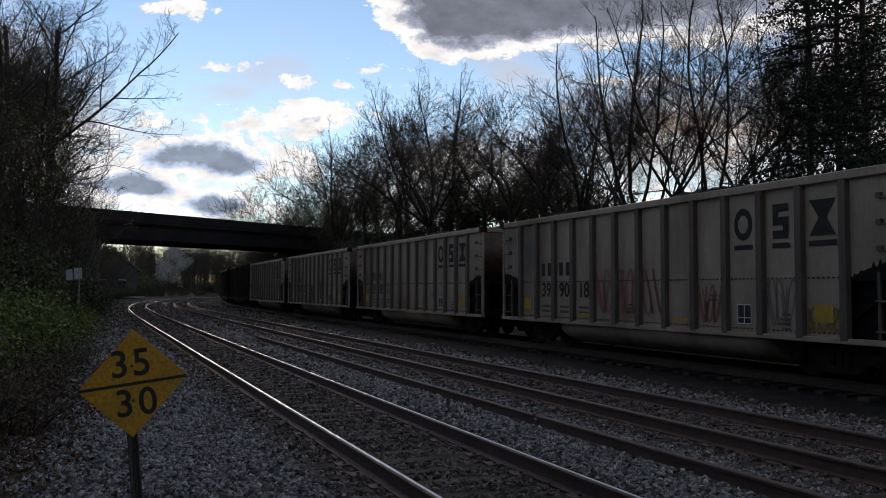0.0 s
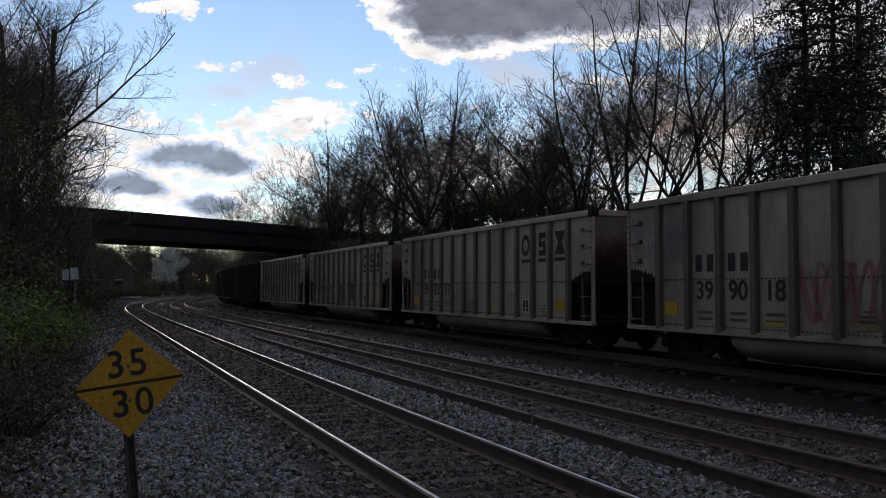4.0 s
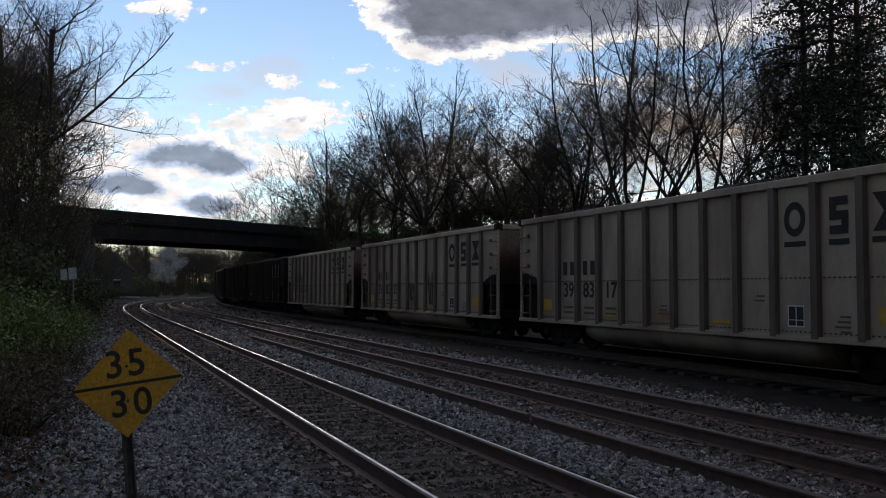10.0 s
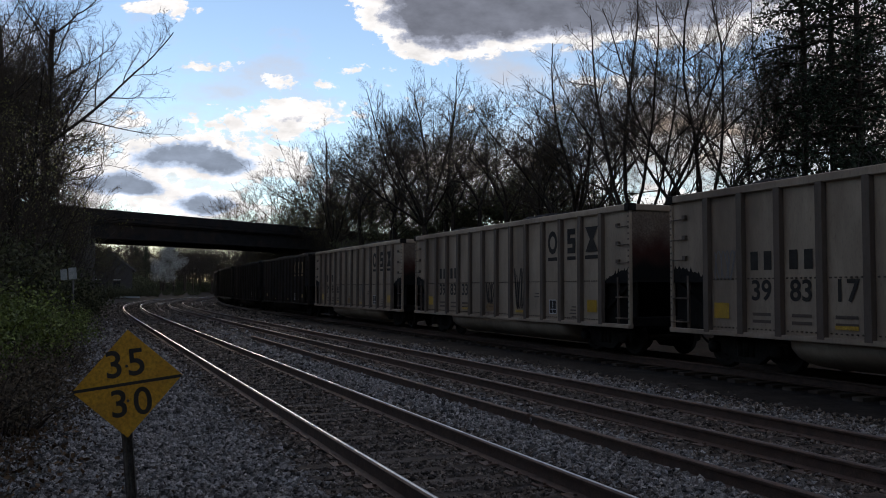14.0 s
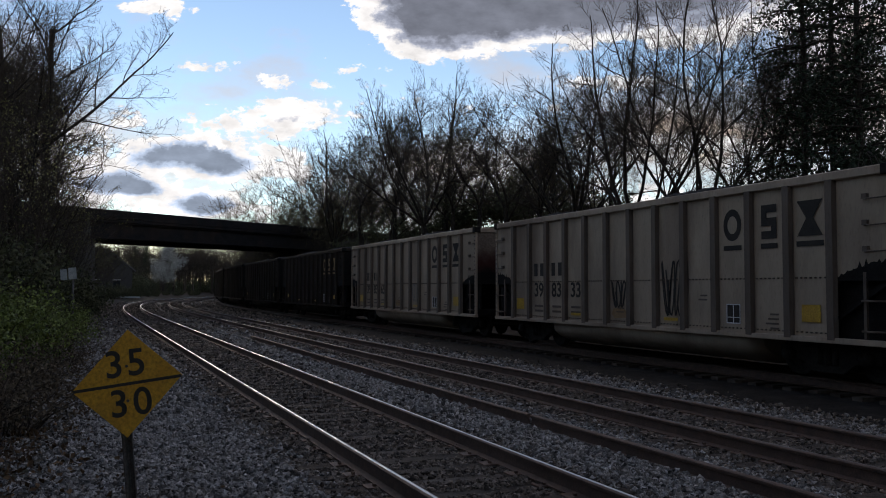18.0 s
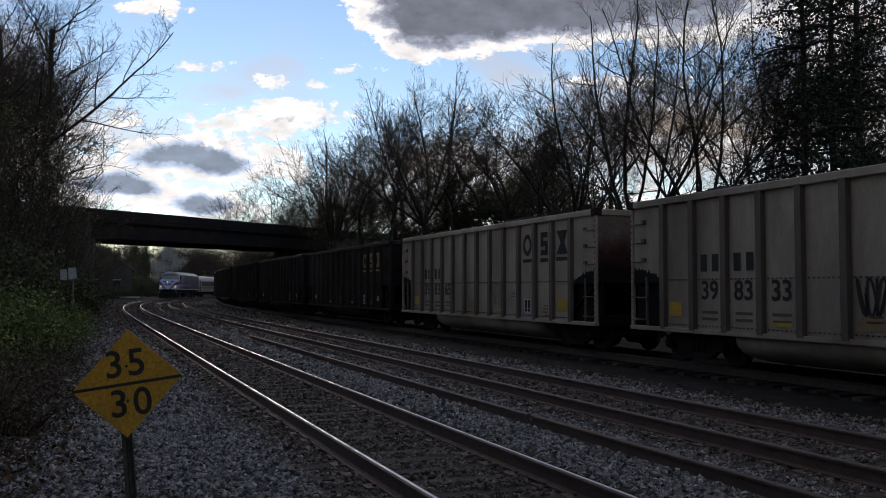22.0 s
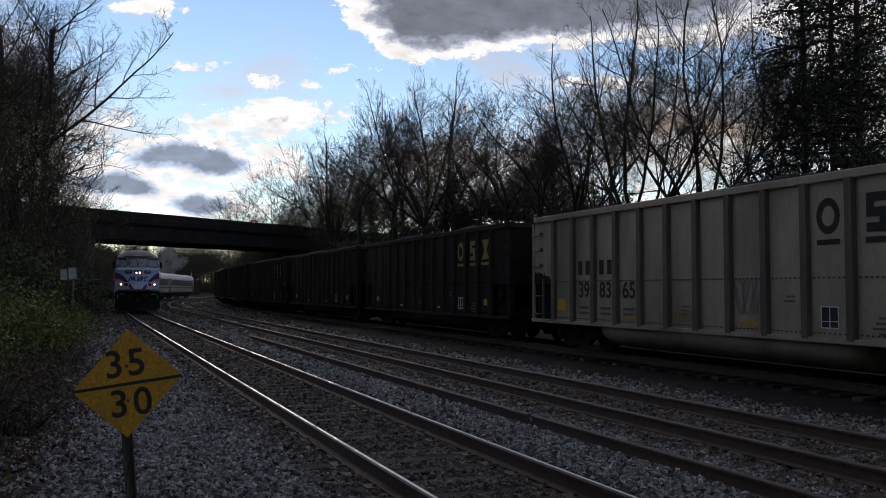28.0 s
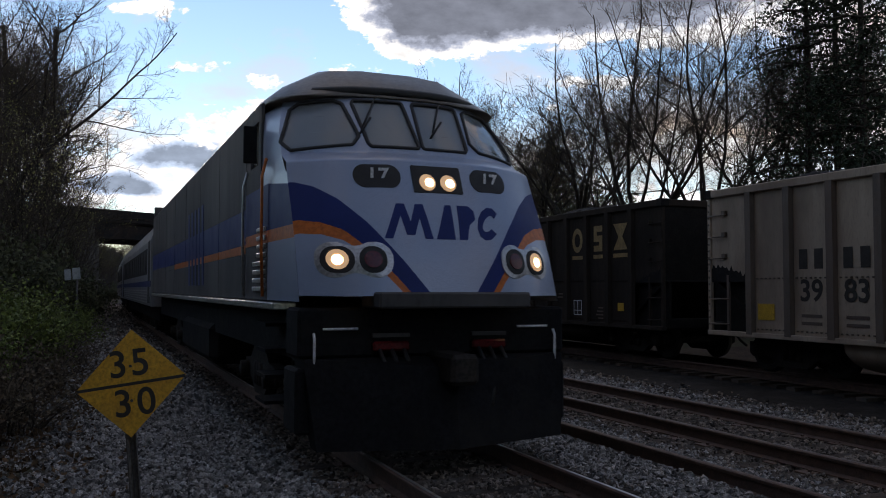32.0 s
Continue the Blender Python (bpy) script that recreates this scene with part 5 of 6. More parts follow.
def coach():
    c = thing("passenger_coach", "silver stainless passenger coach with a dark window band", "coach", "coaches of the passenger train")
    L = 12.7
    prof = [(-1.5, 1.1), (-1.54, 1.5), (-1.54, 3.3), (-1.4, 3.75), (-.9, 4.05), (0, 4.15), (.9, 4.05), (1.4, 3.75), (1.54, 3.3), (1.54, 1.5), (1.5, 1.1)]
    part("body", Mesh().loft([[(x, y, z) for x, z in prof] for y in (-L, -L + .05, L - .05, L)], smooth=False), COACH, c, "corrugated stainless body")
    for s in (-1, 1):
        part("window_band", Mesh().box(*sorted((s * 1.53, s * 1.548)), -L + 1.9, L - 1.9, 2.18, 3.08, 0), RUBBER, c, "dark window band")
        for k in range(12):
            y = -L + 2.6 + k * 1.72
            part("window", Mesh().box(*sorted((s * 1.54, s * 1.56)), y, y + 1.25, 2.3, 2.98, .004), TINTED, c, "dark window")
        part("stripe", Mesh().box(*sorted((s * 1.535, s * 1.552)), -L, L, 1.75, 1.95), LBLUE, c)
        for y in (-L + .5, L - 1.5):
            part("door", Mesh().box(*sorted((s * 1.53, s * 1.55)), y, y + .9, 1.2, 3.3, .005), LGREY, c)
        for k in range(5):
            part("side_flute", Mesh().box(*sorted((s * 1.535, s * 1.552)), -L + 1.7, L - 1.7, 1.2 + k * .1, 1.24 + k * .1), LSTEEL, c)
    part("underframe", Mesh().box(-1.2, 1.2, -L + .4, L - .4, .6, 1.12), LDARK, c)
    part("diaphragm", Mesh().box(-.6, .6, -L - .4, -L, 1.2, 3.5, .05), RUBBER, c)
    for y in (-8.8, 8.8):
        truck_frame(c, y)
        for a in (-1.2, 1.2):
            part("wheelset", WHEEL, TRUCK, c, "worn steel wheelset", pose(0, y + a, .46))
    return c


COACHES = [coach()]
for _ in range(2):
    COACHES.append(copy_thing(COACHES[0], Matrix()))
# ---------------------------------------------------------------- trees and undergrowth
def grow(seed, height, lean=0.0, spread=.5, fork=.35, counts=(16, 7, 5, 4, 2), thick=.0125, rise=.05, first=(.5, 1.1), crook=1.0, sub=(.42, .68)):
    """A bare tree: a tapered trunk, crooked limbs that bend upwards, and twigs. Returns two meshes and the twigs' tips."""
    r = random.Random(seed)
    wood, fine = Mesh(), Mesh()
    tips = []

    def limb(p, d, length, rad, level):
        nseg = (16, 13, 8, 5, 3, 1)[level]
        least = (.03, .022, .015, .011, .0085, .007)[level]
        pts, rads = [p], [rad]
        q, e = p.copy(), d.copy()
        wig = (.05, .13, .12, .11, .1, .1)[level] * crook
        up = (.02, rise, .02, .015, .01, .0)[level]
        kink = Vector((0, 0, 0))
        for k in range(nseg):
            kink = kink * -.35 + Vector((r.gauss(0, wig), r.gauss(0, wig), r.gauss(0, wig)))
            e = (e + kink + Vector((0, 0, up))).normalized()
            q = q + e * (length / nseg)
            pts.append(q.copy())
            rads.append(max(rad * (1 - .92 * (k + 1) / nseg), least))
        (wood if level < 2 else fine).tube(pts, rads, (8, 5, 4, 3, 3, 3)[level], caps=False, smooth=level < 2)
        tips.append(pts[-1])
        if level >= len(counts):
            return
        turn = r.uniform(0, 6.283)
        for i in range(counts[level]):
            t = fork + (1 - fork) * (i + r.random()) / counts[level] if level == 0 else .2 + .8 * (i + r.random()) / counts[level]
            k = min(int(t * nseg), nseg - 1)
            f = min(1, t * nseg - k)
            at_ = pts[k].lerp(pts[k + 1], f)
            base = (pts[k + 1] - pts[k]).normalized()
            ax = base.orthogonal().normalized()
            turn += (2.4 if level == 0 else 3.14) + r.uniform(-.7, .7)
            ax.rotate(Matrix.Rotation(turn, 3, base))
            if level and ax.z < -.35:
                ax = -ax
            ang = r.uniform(*first) * (1.15 - .5 * t) if level == 0 else r.uniform(.45, .9)
            nd = (base * math.cos(ang) + ax * math.sin(ang)).normalized()
            ln = length * ((spread * r.uniform(.75, 1.15) * (1.2 - .75 * t)) if level == 0 else (1.12 - .72 * t) * r.uniform(*sub))
            limb(at_, nd, max(ln, .22), max((rads[k] * (1 - f) + rads[k + 1] * f) * r.uniform(.5, .72), .008), level + 1)

    limb(Vector((0, 0, -.4)), Vector((lean, 0, 1)).normalized(), height, height * thick, 0)
    top = max(p[2] for p in fine.v)
    for m in (wood, fine):
        m.v = [(p[0] * height / top, p[1] * height / top, p[2] * height / top) for p in m.v]
    return wood, fine, [p * (height / top) for p in tips]


def forking(seed, height, first=.27, shrink=.78, open_=(.28, .62), depth=7, thick=.017, least=.0085, rise=.05, sides=1.25, bole=None):
    """A bare tree whose trunk divides again and again into two or three, with side shoots, up to a rounded crown."""
    r = random.Random(seed)
    wood, fine = Mesh(), Mesh()
    tips = []

    def axis(p, d, length, rad, level):
        nseg = (5, 5, 4, 3, 2, 2, 1, 1)[level]
        bend = Vector((r.gauss(0, .07), r.gauss(0, .07), rise + r.gauss(0, .03))) * (.3 if level == 0 else 1)
        pts, rads, q, e = [p], [rad], p.copy(), d.copy()
        for k in range(nseg):
            e = (e + bend + Vector((r.gauss(0, .09), r.gauss(0, .09), r.gauss(0, .07))) * (.3 if level == 0 else 1)).normalized()
            q = q + e * (length / nseg)
            pts.append(q.copy())
            rads.append(max(rad * (1 - .26 * (k + 1) / nseg), least))
        (wood if level < 4 else fine).tube(pts, rads, (9, 7, 5, 5, 3, 3, 3, 3)[level], caps=False, smooth=level < 4)
        if level >= depth:
            tips.append(q)
            return
        forks = 3 if r.random() < (.6 if level < 2 else .3) else 2
        turn = r.uniform(0, 6.283)
        ax0 = e.orthogonal().normalized()
        for i in range(forks):
            ax = ax0.copy()
            ax.rotate(Matrix.Rotation(turn + 6.283 * i / forks + r.uniform(-.4, .4), 3, e))
            ang = r.uniform(*open_) * (.6 if i == 0 else 1.1)
            axis(q, (e * math.cos(ang) + ax * math.sin(ang)).normalized(), length * shrink * r.uniform(.82, 1.15), max(rads[-1] * r.uniform(.62, .82), least), level + 1)
        for i in range(int(sides + r.random()) if level else 1):
            k = r.randrange(max(1, nseg // 2), nseg + 1) if nseg > 1 else 1
            at_ = pts[k - 1].lerp(pts[k], r.random())
            ax = ax0.copy()
            ax.rotate(Matrix.Rotation(r.uniform(0, 6.283), 3, e))
            ang = r.uniform(.7, 1.15)
            axis(at_, (e * math.cos(ang) + ax * math.sin(ang)).normalized(), length * shrink * r.uniform(.6, .95), max(rads[k] * r.uniform(.35, .5), least), min(level + (2 if level < 4 else 1), depth))

    axis(Vector((0, 0, -.4)), Vector((r.gauss(0, .05), r.gauss(0, .05), 1)).normalized(), height * (bole or first), height * thick, 0)
    top = max(p[2] for p in fine.v)
    for m in (wood, fine):
        m.v = [(p[0] * height / top, p[1] * height / top, p[2] * height / top) for p in m.v]
    return wood, fine, [p * (height / top) for p in tips]


def limbed(seed, height, bole=.3, leaders=(), limbs=0, reach=.4, angle=(.9, 1.3), crook=.2, up=.05, thick=.015, close=1.0, low=.0):
    """A bare tree by length: every axis carries shorter, thinner shoots on alternate sides, and bends a little at each of them.
    leaders: lean and share of the height of each stem above the bole; limbs: side limbs of a trunk that runs through to the top."""
    r = random.Random(seed)
    wood, fine, tips = Mesh(), Mesh(), []

    def axis(p, d, length, rad, turn, rise, kids=None):
        step = min(max(length / 12, .1), .55)
        n = max(2, int(length / step))
        pts, rads, q, e = [p], [rad], p.copy(), d.normalized()
        side = e.orthogonal().normalized()
        side.rotate(Matrix.Rotation(turn, 3, e))
        flip = 1
        for k in range(n):
            t = (k + 1) / n
            wave = crook * (.2 if kids else 1.5 if length < 2.2 else 1)
            bend = r.gauss(0, wave) * .5 + wave * flip * r.uniform(.2, 1)
            flip = -flip
            e = (e + side * bend + e.cross(side) * r.gauss(0, wave * .7) + Vector((0, 0, rise * step * (1.6 * t if rise > 0 else 1)))).normalized()
            q = q + e * (length / n)
            pts.append(q.copy())
            rads.append(max(rad * (1 - (.6 if kids else .82) * t), .0055))
        big = rad > .028
        (wood if big else fine).tube(pts, rads, 8 if rad > .12 else 5 if big else 3, caps=False, smooth=big)
        if length < .42:
            tips.append(q)
            return
        if kids is None:
            gap = max(.17, .066 * length) * close
            start = .30 if length > .5 * height else .16
            count = max(2, int(length * (1 - start) / gap))
        else:
            count, start = kids, low
        for i in range(count):
            t = start + (1 - start) * (i + r.uniform(.2, .8)) / count
            k = min(int(t * n), n - 1)
            at_ = pts[k].lerp(pts[k + 1], min(1, t * n - k))
            base = (pts[k + 1] - pts[k]).normalized()
            turn += (math.pi if kids is None else 2.4) + r.uniform(-.8, .8)
            ax = base.orthogonal().normalized()
            ax.rotate(Matrix.Rotation(turn, 3, base))
            if kids is None:
                ln, ang = length * (.40 * (1 - t) + .13) * r.uniform(.7, 1.25), r.uniform(.6, 1.0)
                if ax.z < -.5 and r.random() < .6:
                    ax = -ax
            else:
                ln, ang = height * reach * (1.1 - .3 * t) * r.uniform(.75, 1.15), r.uniform(*angle) * (1.15 - .6 * t)
            rr = min(.6 * (rads[k] * .5 + rads[k + 1] * .5), .0105 * ln + .003)
            axis(at_, base * math.cos(ang) + ax * math.sin(ang), max(ln, .2), max(rr, .006), r.uniform(0, 6.283), up * (1 if t > .25 or kids is None else -.3))

    foot, rad = Vector((0, 0, -.5)), height * thick
    if limbs:
        axis(foot, Vector((r.gauss(0, .02), 0, 1)), height, rad, 0, .1, limbs)
    else:
        pts = [foot + Vector((r.gauss(0, .05) * k, r.gauss(0, .05) * k, height * bole * k / 4)) for k in range(5)]
        wood.tube(pts, [rad * (1.25 - .1 * k) if k else rad * 1.5 for k in range(5)], 9, caps=False)
        turn = r.uniform(0, 6.28)
        for lean, share in leaders:
            turn += 2.4 + r.uniform(-.3, .3)
            at_ = pts[3].lerp(pts[4], r.uniform(.2, 1))
            axis(at_, Vector((math.cos(turn) * math.sin(lean), math.sin(turn) * math.sin(lean), math.cos(lean))), height * share, rad * r.uniform(.36, .52), turn, up)
    top = max(p[2] for p in wood.v + fine.v)
    for m in (wood, fine):
        m.v = [(p[0] * height / top, p[1] * height / top, p[2] * height / top) for p in m.v]
    return wood, fine, [p * (height / top) for p in tips]


def leaf_cloud(points, size, count, seed, spread, mesh=None):
    """Small leaves, each a bent pair of triangles, scattered round points."""
    r = np.random.default_rng(seed)
    pts = np.array([tuple(p) for p in points])
    c = pts[r.integers(0, len(pts), count)] + r.normal(0, spread, (count, 3))
    a = r.normal(size=(count, 3))
    a /= np.linalg.norm(a, axis=1)[:, None]
    b = np.cross(a, r.normal(size=(count, 3)))
    b /= np.linalg.norm(b, axis=1)[:, None]
    n = np.cross(a, b)
    s = size * r.uniform(.6, 1.3, (count, 1))
    v = np.stack([c, c + a * s * .5 + b * s * .35 + n * s * .1, c + a * s, c + a * s * .5 - b * s * .35 + n * s * .1], 1).reshape(-1, 3)
    i = np.arange(count)[:, None] * 4
    f = np.concatenate([i + [0, 1, 2], i + [0, 2, 3]])
    return v, f


def leaf_mesh(name, material, *args):
    v, f = leaf_cloud(*args)
    me = bpy.data.meshes.new(name)
    me.from_pydata(v.tolist(), [], f.tolist())
    me.materials.append(material)
    return me


def bare_tree(seed, height, label, buds=0, bud_mat=None, **kw):
    make = grow if "spread" in kw else limbed if "reach" in kw else forking
    wood, fine, tips = make(seed, height, **kw)
    t = thing("tree", label, "tree", "trees along the line")
    part("trunk", wood, BARK, t, "dark trunk and limbs", clean=False)
    part("crown", fine, TWIG, t, "fine bare twigs", clean=False)
    if buds:
        part("foliage", leaf_mesh("foliage", bud_mat or BUD, tips, .09, buds, seed, .12), BUD, t, "sparse opening buds")
    return t


OAK = bare_tree(11, 19, "tall bare tree with wide sweeping limbs", reach=.4, bole=.2, leaders=((.06, .8), (.45, .78), (.85, .72), (.62, .74), (.95, .66), (.25, .8), (.75, .66), (.9, .6)), crook=.1, up=.045, thick=.0155, close=.94)
WIDE_TREE = bare_tree(17, 18, "bare tree with a stout trunk and crooked reaching limbs", reach=.40, limbs=28, low=.2, angle=(1.0, 1.45), crook=.19, up=.03, thick=.019)
ASH = bare_tree(12, 20, "tall slender bare tree with rising limbs", reach=.4, bole=.2, leaders=((.04, .8), (.3, .78), (.5, .75), (.7, .66), (.4, .7), (.8, .5)), crook=.1, up=.06, thick=.013, close=.94)
ELM = bare_tree(13, 17, "bare tree with a broad twiggy crown and opening buds", 500, thick=.015, open_=(.32, .7), depth=6, least=.0125, rise=.03, bole=.24, sides=1.6)
THIN = bare_tree(14, 15, "thin bare young tree beside the line", 200, thick=.009, open_=(.18, .45), depth=6, least=.01, bole=.36)
BUSHY = bare_tree(15, 9, "low bare thicket tree with many stems", 1600, spread=.85, fork=.04, counts=(16, 7, 4, 2), thick=.009, rise=.05, first=(.3, 1.1))
HAZE = bare_tree(16, 16, "bare tree flushed with yellow-green buds", 3000, thick=.013, open_=(.3, .66), depth=6, least=.0125, rise=.04, bole=.2, sides=1.7)
USED = set()


def plant(src, x, y, scale=1.0, turn=0.0, z=None, label=""):
    off, s = offset_of(np.array([x]), np.array([y]))
    z = float(ground_height(off, s)[0]) if z is None else z
    m = Matrix.Translation((x, y, z)) @ Matrix.Rotation(turn, 4, "Z") @ Matrix.Scale(scale, 4)
    if src.name not in USED:
        USED.add(src.name)
        src.matrix_basis = m
        o = src
    else:
        o = copy_thing(src, Matrix())
        o.matrix_basis = m
    if label:
        o["label"] = label
    return o


def at(px, depth):
    """A place in the direction of that column of the view, that deep."""
    return (px - 784) / 1500 * depth, depth


def plant_to(src, px, depth, top, turn):
    """Plants a tree so that its top stands at that height of the view."""
    x, y = at(px, depth)
    off, s = offset_of(np.array([x]), np.array([y]))
    z0 = float(ground_height(off, s)[0])
    z1 = 1.688 + (512.3 - top) / 1500 * depth
    return plant(src, x, y, (z1 - z0) / TALL[src], turn)


TALL = {OAK: 19, WIDE_TREE: 18, ASH: 20, ELM: 17, THIN: 15, HAZE: 16}
# the wood beyond the coal train
for src, px, dep, top, turn in ((OAK, 1128, 38, -70, .4), (ASH, 1245, 36, -130, 2.6), (ASH, 1340, 40, -40, 3.9), (HAZE, 1080, 57, 170, 3.0), (THIN, 1300, 48, 30, .9), (THIN, 1185, 50, 60, 3.6), (OAK, 1015, 44, 40, 2.2), (ELM, 1015, 50, 120, 2.0),
                               (OAK, 750, 62, 88, 4.1), (ELM, 850, 58, 165, .3), (HAZE, 900, 54, 160, 1.2), (ELM, 640, 76, 175, 5.0), (HAZE, 700, 70, 190, 2.2), (OAK, 592, 86, 205, .2),
                               (ELM, 555, 98, 250, 3.0), (THIN, 505, 104, 300, 1.0), (HAZE, 480, 110, 320, 4.4), (ELM, 525, 116, 290, 2.7), (HAZE, 955, 50, 175, 2.9),
                               (THIN, 1060, 43, 60, 3.3), (HAZE, 800, 62, 215, 5.1), (ASH, 1420, 37, -40, 2.0), (OAK, 1510, 40, -30, 5.5), 
                               (THIN, 885, 66, 185, 5.7), (ELM, 712, 80, 140, 4.0), (HAZE, 660, 84, 230, 1.9), (HAZE, 760, 74, 240, .7),
                               (HAZE, 590, 96, 270, 3.9), (ELM, 930, 64, 190, 4.9), (HAZE, 1000, 60, 210, .1), (THIN, 690, 66, 150, 2.0),
                               (WIDE_TREE, 985, 68, 170, 1.0), (HAZE, 460, 122, 330, 1.0), (ELM, 610, 104, 260, 3.2), (ELM, 880, 78, 200, 1.4), (WIDE_TREE, 790, 66, 130, 3.3)):
    plant_to(src, px, dep, top, turn)
# the bank on the near side of the line
for src, px, dep, sc, turn in ((WIDE_TREE, 58, 50, 1.2, 5.2), (OAK, -20, 53, .95, 2.7), (WIDE_TREE, 20, 58, 1.15, 1.2), (HAZE, -70, 46, .9, 5.6), (ELM, -110, 43, .9, 1.7), (ASH, -40, 38, .9, 3.0), (THIN, 50, 40, 1.0, 4.7), (BUSHY, 40, 34, 1.0, 1.0), (BUSHY, 70, 44, .95, 2.4),
                               (BUSHY, 110, 54, .85, 4.0), (BUSHY, -20, 30, 1.0, 5.0), (BUSHY, 130, 62, .8, .6), (HAZE, -20, 56, .8, 3.7), (THIN, 125, 66, .9, 2.0), (HAZE, 10, 52, .85, 1.2), (BUSHY, 15, 48, 1.35, 3.0), (ELM, 40, 56, .8, .4)):
    plant(src, *at(px, dep), sc, turn)
# thicket behind the train
rng = random.Random(21)
for k in range(20):
    px = 500 + k * 26
    dep = 98 - k * 1.75 + rng.uniform(-4, 4)
    plant(BUSHY, *at(px, dep), rng.uniform(.55, .85) * (1.0 if k < 14 else .62), rng.uniform(0, 6))
for k in range(19):
    px = 520 + k * 25
    plant(BUSHY, *at(px, 106 - k * 2.3 + rng.uniform(-6, 6)), rng.uniform(.6, .9) * (1.0 if k < 13 else .7), rng.uniform(0, 6))
for k in range(14):
    plant(BUSHY, *at(455 + k * 15, 104 - k * 1.6 + rng.uniform(-3, 3)), rng.uniform(.75, 1.1), rng.uniform(0, 6))
for px in (940, 982, 1024, 1370, 1410, 1450, 1500, 1545):
    plant(BUSHY, *at(px, 53 - (px - 940) * .02 + rng.uniform(-2, 2)), rng.uniform(.5, .72), rng.uniform(0, 6))
for px in (1075, 1120, 1170, 1215, 1260, 1310, 1355):
    plant(BUSHY, *at(px, 40 + rng.uniform(-3, 4)), rng.uniform(.3, .42), rng.uniform(0, 6))


def evergreen(seed, height, count=17000, size=.18, near=.13, wide=.26):
    r = random.Random(seed)
    t = thing("evergreen_tree", "dark dense evergreen with drooping boughs", "tree", "evergreens by the line")
    wood, pts = Mesh(), []
    wood.tube([(0, 0, -.4), (.1, 0, height * .5), (0, .1, height)], [height * .009, height * .006, .02], 8)
    z = 2.5
    while z < height - .4:
        ln = (height - z) * wide + .7
        for k in range(6):
            a = r.uniform(0, 6.283)
            l2 = ln * r.uniform(.5, 1.15)
            p = [Vector((math.cos(a) * l2 * f, math.sin(a) * l2 * f, z + .25 * l2 * f - .5 * l2 * f * f)) for f in (0, .35, .7, 1)]
            wood.tube(p, [.05, .035, .02, .006], 4, caps=False)
            for j in range(12):
                f = r.uniform(.15, 1)
                i = min(int(f * 3), 2)
                pts.append(p[i].lerp(p[i + 1], f * 3 - i))
        z += r.uniform(.35, .75)
    part("trunk", wood, BARK, t, "dark trunk and boughs", clean=False)
    part("crown", leaf_mesh("needles", NEEDLE, pts, size, count, seed, near), NEEDLE, t, "dark needle sprays")
    return t


PINE = evergreen(3, 17, 10000, .135, .3, .2)
# thick-leaved tree for the unseen row that blocks light
SKY_BLOCKER = evergreen(4, 18, 7000, .7, .26)
for px, dep, sc, turn in ((1425, 33, 1.1, 0), (1530, 31, 1.1, 2), (1600, 34, 1.0, 1), (1480, 38, 1.2, 4)):
    plant(PINE, *at(px, dep), sc, turn)


# unseen evergreens added beside and behind the viewer to block skylight
for x, y, sc, turn in ((-16, -2, 1.0, 1), (-13, -9, .95, 2), (-9, -15, 1.0, 3), (-3, -18, .9, 4), (-22, 3, 1.1, .5), (-20, -8, 1.1, 1.5),
                       (-15, -17, 1.1, 2.5), (-6, -24, 1.05, 3.5), (3, -26, 1.0, 4.5), (9, -30, 1.05, 5.5), (27, -4, 1.0, 1.9), (24, 4, 1.0, 2.9), (30, -14, 1.1, 3.9),
                       (22, -40, 1.1, 4.9), (14, -44, 1.1, .2), (31, 6, 1.1, 2.0), (34, -26, 1.1, 1.2)):
    plant(SKY_BLOCKER, x, y, sc, turn)


def shrub(seed, r0, h, label, material, count, leaf):
    r = random.Random(seed)
    t = thing("shrub", label, "shrub", "shrubs on the bank")
    w, pts = Mesh(), []
    for k in range(34):
        a, tilt = r.uniform(0, 6.283), r.uniform(.1, .9)
        d = Vector((math.cos(a) * tilt, math.sin(a) * tilt, 1)).normalized()
        l2 = h * r.uniform(.6, 1.15)
        p = [Vector((math.cos(a) * .2 * r0, math.sin(a) * .2 * r0, -.1))]
        for f in range(4):
            d = (d + Vector((r.gauss(0, .2), r.gauss(0, .2), -.1 * f))).normalized()
            p.append(p[-1] + d * l2 / 4 * (r0 / h if abs(d.z) < .6 else 1))
        w.tube(p, [.02, .015, .011, .007, .003], 3, caps=False)
        pts += [p[i].lerp(p[i + 1], r.random()) for i in (1, 2, 3) for _ in range(4)]
    part("stem_tangle", w, TWIG, t, "thin brown stems", clean=False)
    part("foliage", leaf_mesh("foliage", material, pts, leaf, count, seed, .16), material, t, "small leaves")
    return t


GREEN = shrub(5, 1.5, 1.9, "leafy green shrub on the bank", LEAF, 4600, .085)
IVYB = shrub(6, 1.7, 2.2, "dark ivy-covered thicket on the bank", IVY, 3000, .12)
BRIAR = shrub(7, 1.3, 1.3, "brown leafless briar tangle beside the ballast", DRYGRASS, 1500, .07)
for px, py_depth, sc, turn in ((20, 20, 1.0, 0), (-40, 18, 1.1, 1), (70, 24, .9, 2), (110, 29, .8, 3), (40, 26, 1.1, 4), (-10, 23, 1.2, 5), (95, 34, .8, .5), (-60, 15, 1.0, 2.2), (130, 40, .7, 1.4)):
    plant(GREEN, *at(px, py_depth), sc, turn)
